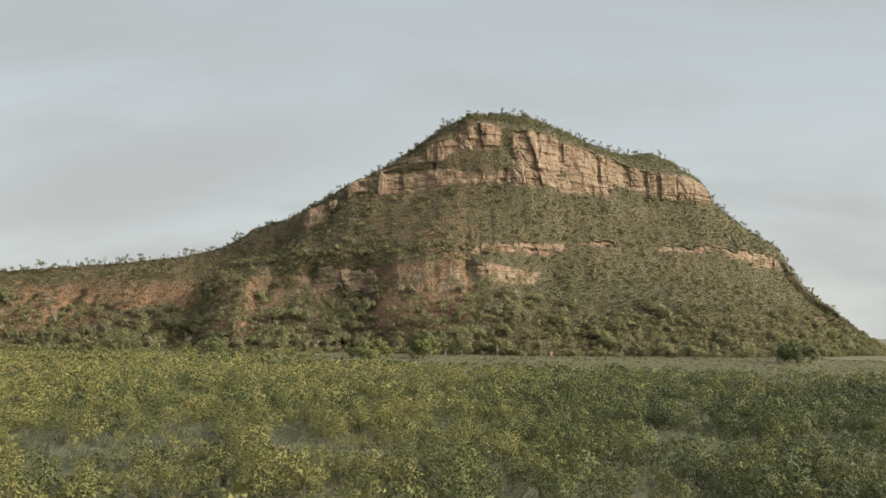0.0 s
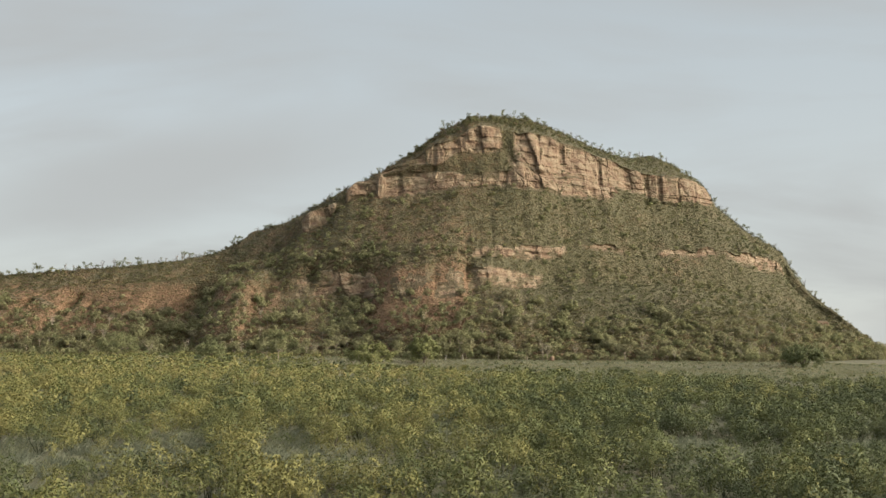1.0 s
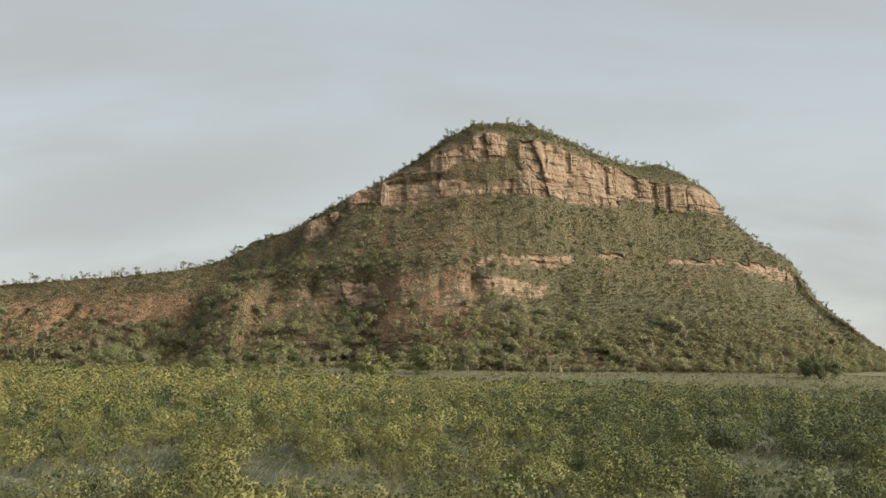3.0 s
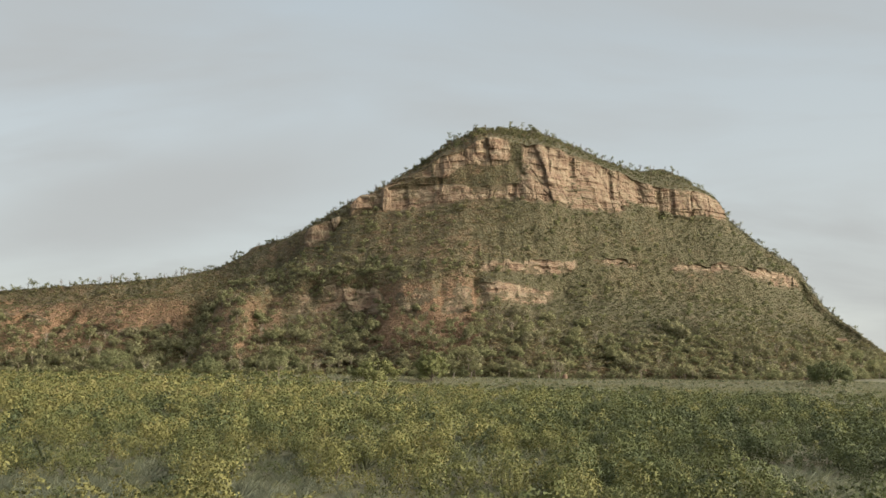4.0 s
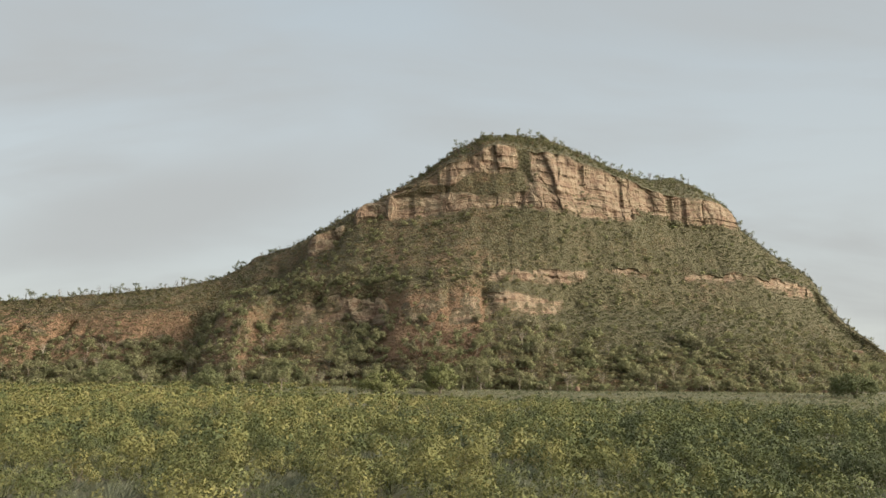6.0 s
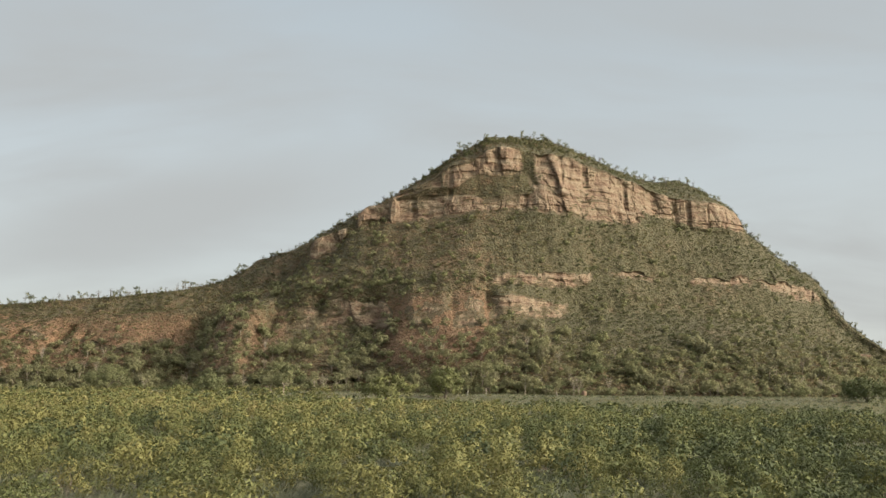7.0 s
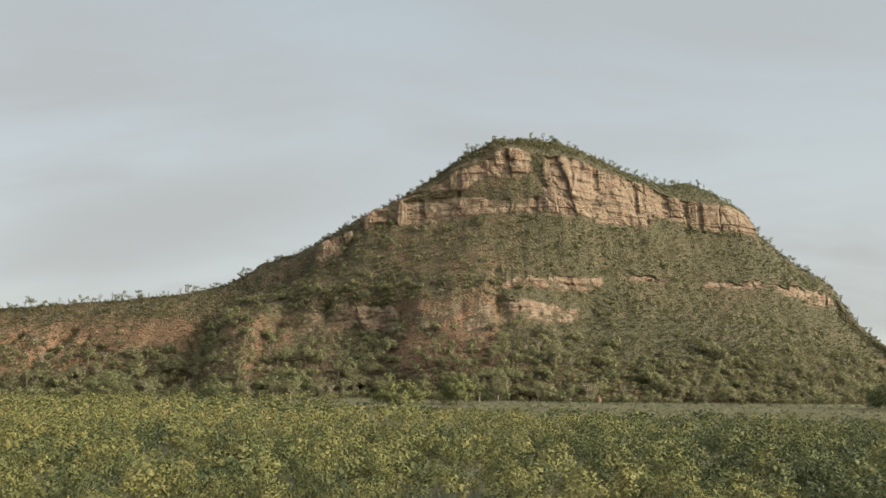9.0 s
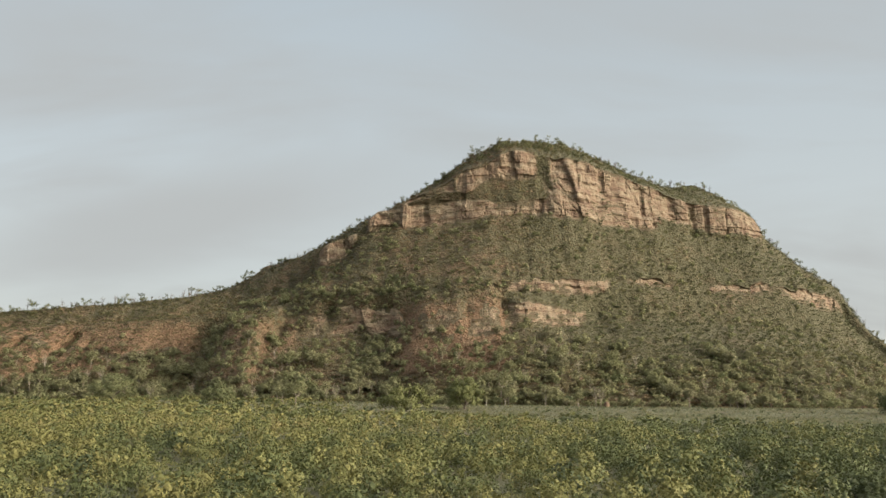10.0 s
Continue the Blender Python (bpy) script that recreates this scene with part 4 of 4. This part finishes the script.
def stand(x, y, turn=0.0, size=1.0, sink=0.0, z=None):
    z = float(ground_height(np.array([float(x)]), np.array([float(y)]))[0]) if z is None else z
    return pose(x, y, z - sink, 0, 0, turn) @ Matrix.Scale(size, 4)


# single trees that stand out on the plain
plant_tree("tree", tree_shape(9.8, 20, 0.16, 9, 90, 42, 0.58, 0.55, 0.12, 1.1, clump=0.085), 0.40, bark, stand(-28.8, 332),
           "wide spreading green tree with low boughs over dead branches", leaves=leaf)
plant_tree("tree", tree_shape(12.8, 15, 0.12, 9, 110, 44, 0.62, 0.5, -0.02, 0.9, clump=0.11), 0.50, bark, stand(-8.6, 376),
           "rounded bright green tree with a full crown", leaves=leaf)
plant_tree("tree", tree_shape(11.0, 20, 0.12, 9, 110, 44, 0.58, 0.5, -0.02, 1.0, clump=0.085), 0.22, bark, stand(161, 380),
           "dark green dense tree standing alone in pale grass", leaves=leaf)
plant_tree("tree", tree_shape(12.5, 20, 0.18, 9, 90, 42, 0.58, 0.5, 0.1, 1.1, clump=0.09), 0.40, bark, stand(-152, 395),
           "large pale olive tree with a broad domed crown")
plant_tree("tree", tree_shape(8.5, 14, 0.15, 7, 70, 42, 0.55, 0.4, 0.0, 1.0, clump=0.11), 0.24, bark, stand(-108, 392),
           "dark green rounded tree with foliage to the ground")
plant_tree("tree", tree_shape(10.5, 10, 0.42, 6, 34, 24, 0.55, 0.28, 0.4, 1.0, clump=0.12), 0.52, pale_bark, stand(-75.5, 388, 40),
           "yellow-green tree with a pale upright trunk")
plant_tree("tree", tree_shape(8.0, 8, 0.38, 5, 24, 22, 0.5, 0.22, 0.42, 1.0, 0.12, clump=0.13), 0.48, pale_bark, stand(-80.5, 389, 200),
           "small olive tree with a pale leaning trunk")
plant_tree("tree", tree_shape(17.0, 9, 0.5, 6, 34, 20, 0.55, 0.3, 0.45, 1.0, clump=0.12), 0.60, pale_bark, stand(9.0, 424),
           "tall pale olive tree with an airy crown")

# woodland along the foot of the hill
FOOT_LINE = np.array(FOOT, float)


def foot_y(x):
    return float(np.interp(x, FOOT_LINE[:, 0], FOOT_LINE[:, 1]))


def hill_z(x, y):
    """Height of the hill's flank at x, y."""
    j = int(np.clip(round((x - XS[0]) / STEP), 0, len(XS) - 1))
    return float(np.interp(y, HILL[:CREST_ROW + 10, j, 1], HILL[:CREST_ROW + 10, j, 2], left=-9))


def standing_z(x, y):
    return max(hill_z(x, y), float(ground_height(np.array([float(x)]), np.array([float(y)]))[0]))


kinds = []
for k in range(4):
    kinds.append(("tree", tree_shape(rng.uniform(7, 9.5), rng.uniform(6.5, 9.5), 0.28, 6, 24, 16, 0.7, 0.22, 0.22, 1.0, clump=0.14), 0.56 + 0.07 * k, bark,
                  "olive-green woodland tree with a rounded crown", 4))
for k in range(4):
    kinds.append(("tree", tree_shape(rng.uniform(8, 11), rng.uniform(4.5, 6.5), 0.45, 5, 14, 15, 0.6, 0.17, 0.45, 1.0, rng.uniform(-0.05, 0.05), clump=0.15), 0.62 + 0.06 * k,
                  pale_bark, "slender woodland tree with a pale trunk and thin crown", 4))
for k in range(3):
    kinds.append(("tree", tree_shape(rng.uniform(4.5, 6), rng.uniform(5.5, 8), 0.15, 6, 20, 16, 0.62, 0.16, 0.05, 1.0, clump=0.15), 0.36 + 0.08 * k, bark,
                  "low dark green woodland tree, leafy to the ground", 3))
for k in range(3):
    kinds.append(("bare_tree", bare_shape(rng.uniform(6.5, 9.5), rng.uniform(4, 6), 7, 0.16), 0.8, pale_bark,
                  "leafless grey-brown woodland tree with fine branches", 3))
wood_rng = random.Random(81)
firsts = {}
weights = [k[5] for k in kinds]
for n in range(270):
    x = wood_rng.uniform(-300, 300)
    k = wood_rng.choices(range(len(kinds)), weights)[0]
    depth = wood_rng.uniform(0, 1) ** 1.5 * 46 - 5
    y = foot_y(x) + depth
    if depth < 4 and kinds[k][0] == "tree" and wood_rng.random() < 0.3:
        y -= 4
    m = stand(x, y, wood_rng.uniform(0, 360), wood_rng.uniform(0.72, 1.18), 0.1, standing_z(x, y))
    if k not in firsts:
        name, shape, tone, wood_material, label, _ = kinds[k]
        firsts[k] = plant_tree(name, shape, tone, wood_material, m, label, "woodland along the foot of the hill")
    else:
        copy_thing(firsts[k], m @ Matrix.Scale(1 / firsts[k].scale[0], 4))

# the wood behind them, too thick to tell the trees apart
deep_shapes = []
for name, ((v, q), lv), tone, wood_material, label, _ in kinds[:11]:
    top = lv[:, :3, 2].max()
    deep_shapes.append((v / top, q, lv / top))
deep_rng = np.random.default_rng(83)
deep_x = deep_rng.uniform(-300, 295, 160)
deep_y = np.array([foot_y(x) for x in deep_x]) + deep_rng.uniform(4, 62, 160)
deep_p = np.stack([deep_x, deep_y, [standing_z(x, y) - 0.1 for x, y in zip(deep_x, deep_y)]], -1)
deep_h = deep_rng.uniform(5, 9.5, 160)
growth("woodland", deep_shapes, deep_p, np.stack([deep_h] * 3, -1), np.clip(deep_rng.normal(0.55, 0.18, 160), 0, 1), [wood_leaf, bark],
       "olive woodland thick on the lower slope", "woodland")

# low trees and saplings that close the wood's edge
slope_shapes = [bush_shape(8, 9, 0.2, 0.15, 0.85) for _ in range(8)]
edge_x = deep_rng.uniform(-305, 300, 1600)
edge_y = np.array([foot_y(x) for x in edge_x]) + (deep_rng.uniform(0, 1, 1600) ** 1.3 * 66 - 4) * np.where(edge_x < -20, 1.0, 0.8)
edge_p = np.stack([edge_x, edge_y, [standing_z(x, y) - 0.2 for x, y in zip(edge_x, edge_y)]], -1)
edge_h = 2.2 + 4.2 * deep_rng.beta(1.4, 2.0, 1600)
growth("undergrowth", slope_shapes, edge_p, np.stack([edge_h * 0.95, edge_h * 0.95, edge_h], -1), np.clip(deep_rng.normal(0.55, 0.18, 1600), 0, 1), [wood_leaf, bark],
       "olive thicket of saplings along the wood's edge", "undergrowth")

# small leafy trees scattered over the slopes
slope_rng = np.random.default_rng(84)
slope_row = slope_rng.integers(18, int(np.argmax(HILL_SEG == 5)), 1500)
slope_col = slope_rng.integers(int((-150 - XS[0]) / STEP), int((250 - XS[0]) / STEP), 1500)
slope_p = HILL[slope_row, slope_col] - [0, 0, 0.2]
near_spur = np.exp(-((slope_p[:, 0] + 70) / 60) ** 2) + 0.35
slope_keep = (HILL_ROCK[slope_row, slope_col] < 0.1) & (HILL_BARE[slope_row, slope_col] < 0.6) & (slope_rng.uniform(0, 1, 1500) < 0.85 * near_spur)
slope_p = slope_p[slope_keep]
slope_h = 2.4 + 3.0 * slope_rng.beta(1.3, 2.0, len(slope_p))
growth("slope_trees", slope_shapes, slope_p, np.stack([slope_h, slope_h, slope_h * 1.1], -1), np.clip(slope_rng.normal(0.56, 0.17, len(slope_p)), 0, 1), [wood_leaf, bark],
       "small green trees scattered over the hill slopes", "trees")

# thin trees on the crest, against the sky
crest_kinds = []
for k in range(4):
    crest_kinds.append(("crest_tree", tree_shape(rng.uniform(3.2, 5.4), rng.uniform(2.2, 4.2), rng.uniform(0.3, 0.55), 4, 6, 11, 0.34, 0.07, rng.uniform(0.25, 0.5), 1.0, rng.uniform(-0.15, 0.15), clump=0.16), 0.2 + 0.06 * k,
                        bark, "small twisted tree with a tufted crown on the crest"))
for k in range(4):
    crest_kinds.append(("leafless_tree", bare_shape(rng.uniform(4.2, 6.2), rng.uniform(2.0, 3.2), 5, 0.15), 0.8, bark, "small leafless tree on the crest"))
crest_firsts = {}
for n in range(299):
    x = wood_rng.uniform(-306, 312)
    k = wood_rng.choices(range(len(crest_kinds)), [4, 4, 4, 4, 3, 3, 3, 3])[0]
    j = int(np.clip(round((x - XS[0]) / STEP), 0, len(XS) - 1))
    row = CREST_ROW + wood_rng.choice((-6, -4, -2, 0, 0, 1))
    px, py, pz = (float(c) for c in HILL[row, j])
    m = stand(px, py, wood_rng.uniform(0, 360), (0.5 + 0.85 * wood_rng.random() ** 1.3) * (1.2 if px < -140 else 1.0), 0.1, pz)
    if k not in crest_firsts:
        name, shape, tone, wood_material, label = crest_kinds[k]
        crest_firsts[k] = plant_tree(name, shape, tone, wood_material, m, label, "trees along the crest")
    else:
        copy_thing(crest_firsts[k], m @ Matrix.Scale(1 / crest_firsts[k].scale[0], 4))

# bushes thick along the crest, tallest on the shoulder
scrub_rng = np.random.default_rng(86)
crest_shapes = [bush_shape(7, 6, 0.22, 0.16, 0.9) for _ in range(10)]
scrub_x = np.concatenate([scrub_rng.uniform(-306, 312, 620), scrub_rng.normal(25, 32, 320)])
scrub_j = np.clip(np.round((scrub_x - XS[0]) / STEP), 0, len(XS) - 1).astype(int)
scrub_p = HILL[CREST_ROW + scrub_rng.integers(-9, 2, 940), scrub_j] - [0, 0, 0.2]
scrub_h = 1.2 + 2.9 * scrub_rng.beta(1.3, 2.3, 940) + 0.9 * scrub_rng.uniform(0, 1, 940) * np.exp(-((scrub_p[:, 0] - 15) / 35) ** 2)
growth("crest_bushes", crest_shapes, scrub_p, np.stack([scrub_h * 1.05, scrub_h, scrub_h], -1), np.clip(scrub_rng.normal(0.28, 0.18, 940), 0, 1), [hill_leaf, bark],
       "dark green and straw-coloured bushes thick along the crest", "bushes")

# thin saplings and scrub between them
sapling_shapes = []
for k in range(8):
    v, q = bare_shape(1.0, rng.uniform(0.4, 0.7), 2, 0.028, 3)[0]
    sapling_shapes.append((v, q, clumps(np.array([[0, 0, 0.3], [0.1, 0, 0.55], [-0.08, 0.05, 0.75]]), np.full(3, 0.14), 3 + 2 * (k % 3), 0.13, 0.09)))
thin_rng = np.random.default_rng(85)
thin_j = thin_rng.integers(int((-306 - XS[0]) / STEP), len(XS) - 1, 760)
thin_p = HILL[CREST_ROW + thin_rng.integers(-7, 2, 760), thin_j] - [0, 0, 0.15]
thin_h = 1.2 + 3.2 * thin_rng.beta(1.4, 2.4, 760)
growth("saplings", sapling_shapes, thin_p, np.stack([thin_h] * 3, -1), np.clip(thin_rng.normal(0.3, 0.15, 760), 0, 1), [hill_leaf, bark],
       "thin half-leafless saplings thick along the crest", "saplings")

# tall shrubs on the near plain, each a thing with stems and foliage
tall_kinds = []
for k in range(12):
    wood, lv = dome_shrub(int(rng.integers(6, 10)), 700, 0.056, 0.040, rng.uniform(0.12, 0.35), int(rng.integers(4, 6)), 1)
    tone = 0.28 + 0.043 * k
    words = ("dark green", "green", "olive green", "yellow-green")[min(k // 3, 3)]
    tall_kinds.append(([face_mesh("stem", *w) for w in wood], leaf_mesh("foliage", lv, tone), words))
tall_firsts = {}
for n in range(290):
    y = math.sqrt(wood_rng.uniform(44 ** 2, 126 ** 2))
    x = wood_rng.uniform(-0.6, 0.56) * (y + 4) - 4
    if float(field_open(np.array([x]), np.array([y]))[0]) > 0.3:
        continue
    wish = float(field_tone(np.array([x]), np.array([y]))[0]) + wood_rng.gauss(0, 0.2)
    k = int(min(11, max(0, (wish - 0.28) / 0.043)))
    h = wood_rng.uniform(1.7, 3.1)
    m = stand(x, y, wood_rng.uniform(0, 360), h, 0.05)
    if k not in tall_firsts:
        stem_meshes, foliage_mesh, words = tall_kinds[k]
        ob = tagged(new("shrub"), words + " many-stemmed shrub standing above the rest", "shrub", "tall shrubs on the plain")
        ob.matrix_basis = m
        for stem_mesh in stem_meshes:
            part("stem", stem_mesh, [bark], ob)
        part("foliage", foliage_mesh, [leaf], ob)
        tall_firsts[k] = ob
    else:
        copy_thing(tall_firsts[k], m @ Matrix.Scale(1 / tall_firsts[k].scale[0], 4))

# ---- rocks and dead wood ----
def lump_mesh(name, wide, deep, high, seed, square=0.35, detail=3):
    """A weathered block: a ball squared off, with facets and knobs."""
    bm = bmesh.new()
    bmesh.ops.create_icosphere(bm, subdivisions=detail, radius=1.0)
    for v in bm.verts:
        d = v.co.normalized()
        flat = d / max(abs(c) for c in d)
        p = d.lerp(flat, square)
        p *= 1 + 0.28 * noise.noise(d * 1.3 + Vector((seed, 0, 0))) + 0.12 * noise.noise(d * 3.7 + Vector((0, seed, 0)))
        v.co = Vector((p.x * wide / 2, p.y * deep / 2, (p.z + 0.8) * high / 1.8))
    me = bpy.data.meshes.new(name)
    bm.to_mesh(me)
    bm.free()
    me.attributes.new("rock", "FLOAT", "POINT").data.foreach_set("value", np.ones(len(me.vertices), np.float32))
    return me


def on_flank(x, z):
    """Depth of the hill's flank at x and height z."""
    j = int(np.clip(round((x - XS[0]) / STEP), 0, len(XS) - 1))
    col = HILL[:CREST_ROW + 1, j]
    k = int(np.argmax(col[:, 2] > z))
    return float(col[k, 1])


for seed, (x, z, wide, deep, high, turn, name, words) in enumerate((
        (-42.5, 105.5, 6.5, 7, 17, 15, "rock_pillar", "pale sandstone pillar standing out of the cliff"),
        (279.0, 18.0, 9.0, 6, 6.0, 0, "boulder", "split reddish boulder on the low ridge"))):
    ob = part(name, lump_mesh(name, wide, deep, high, seed * 3.1 + 1, 0.55), [sandstone], label=words)
    ob.matrix_basis = pose(x, on_flank(x, z + 2) + 0.22 * deep, z - 1, 0, 0, turn)
    tagged(ob, category="rock")


def mound_material():
    m, n, l, p = shader("termite_earth")
    co = n.new("ShaderNodeTexCoord")
    r = ramp_node(n, [(0.3, (0.12, 0.078, 0.055)), (0.7, (0.17, 0.115, 0.08))])
    l.new(noise_node(n, l, co.outputs["Object"], 2.5, 6), r.inputs[0])
    l.new(r.outputs[0], p.inputs["Base Color"])
    p.inputs["Roughness"].default_value = 0.95
    return m


mound = part("termite_mound", lump_mesh("termite_mound", 2.6, 2.4, 2.6, 41.0, 0.1), [mound_material()])
tagged(mound, "red earth termite mound at the edge of the woodland", "termite mound")
mound.matrix_basis = stand(54.0, 421, 20, 1.0, 0.1)

dead_wood = bark_material("dead_wood", (0.22, 0.195, 0.165), (0.38, 0.35, 0.30))


def dead_branch(m, size, label):
    pieces = [bough(np.array([0, 0, 0.1]), np.array([size, 0.2, size * 0.35]), 0.16, 0.08, 0.1 * size, 5, 5)]
    for k in range(5):
        s = rng.uniform(0.2, 0.9)
        p = np.array([size * s, 0.2 * s, size * 0.35 * s + 0.1])
        pieces.append(bough(p, p + rng.normal(size=3) * [0.5, 0.3, 0.2] * size * 0.5 + [0, 0, size * 0.3], 0.08, 0.03, 0.05 * size, 4, 4))
    ob = part("dead_branch", face_mesh("dead_branch", *joined(pieces), smooth=True), [dead_wood])
    ob.matrix_basis = m
    return tagged(ob, label, "branch")


dead_branch(stand(-32.5, 324.5, 160), 4.0, "bleached fallen branch under a spreading tree")
dead_branch(stand(-30.0, 324.0, 20), 4.5, "bleached forked dead bough under a spreading tree")
dead_branch(stand(-28.5, 323.5, 75), 3.2, "grey broken branch under a spreading tree")
for x, y, h, lean in ((0.9, 411, 2.6, 10), (9.6, 415, 2.8, -4), (41.5, 419, 1.8, -6)):
    ob = part("dead_tree", face_mesh("dead_tree", *bough(np.array([0, 0, -0.2]), np.array([0, 0, h]), 0.24, 0.13, 0.12, 6, 7), smooth=True), [dead_wood])
    ob.matrix_basis = stand(x, y) @ pose(0, 0, 0, 0, lean, 0)
    tagged(ob, "short bleached dead trunk at the woodland edge", "dead trunk", "dead trunks at the woodland edge")
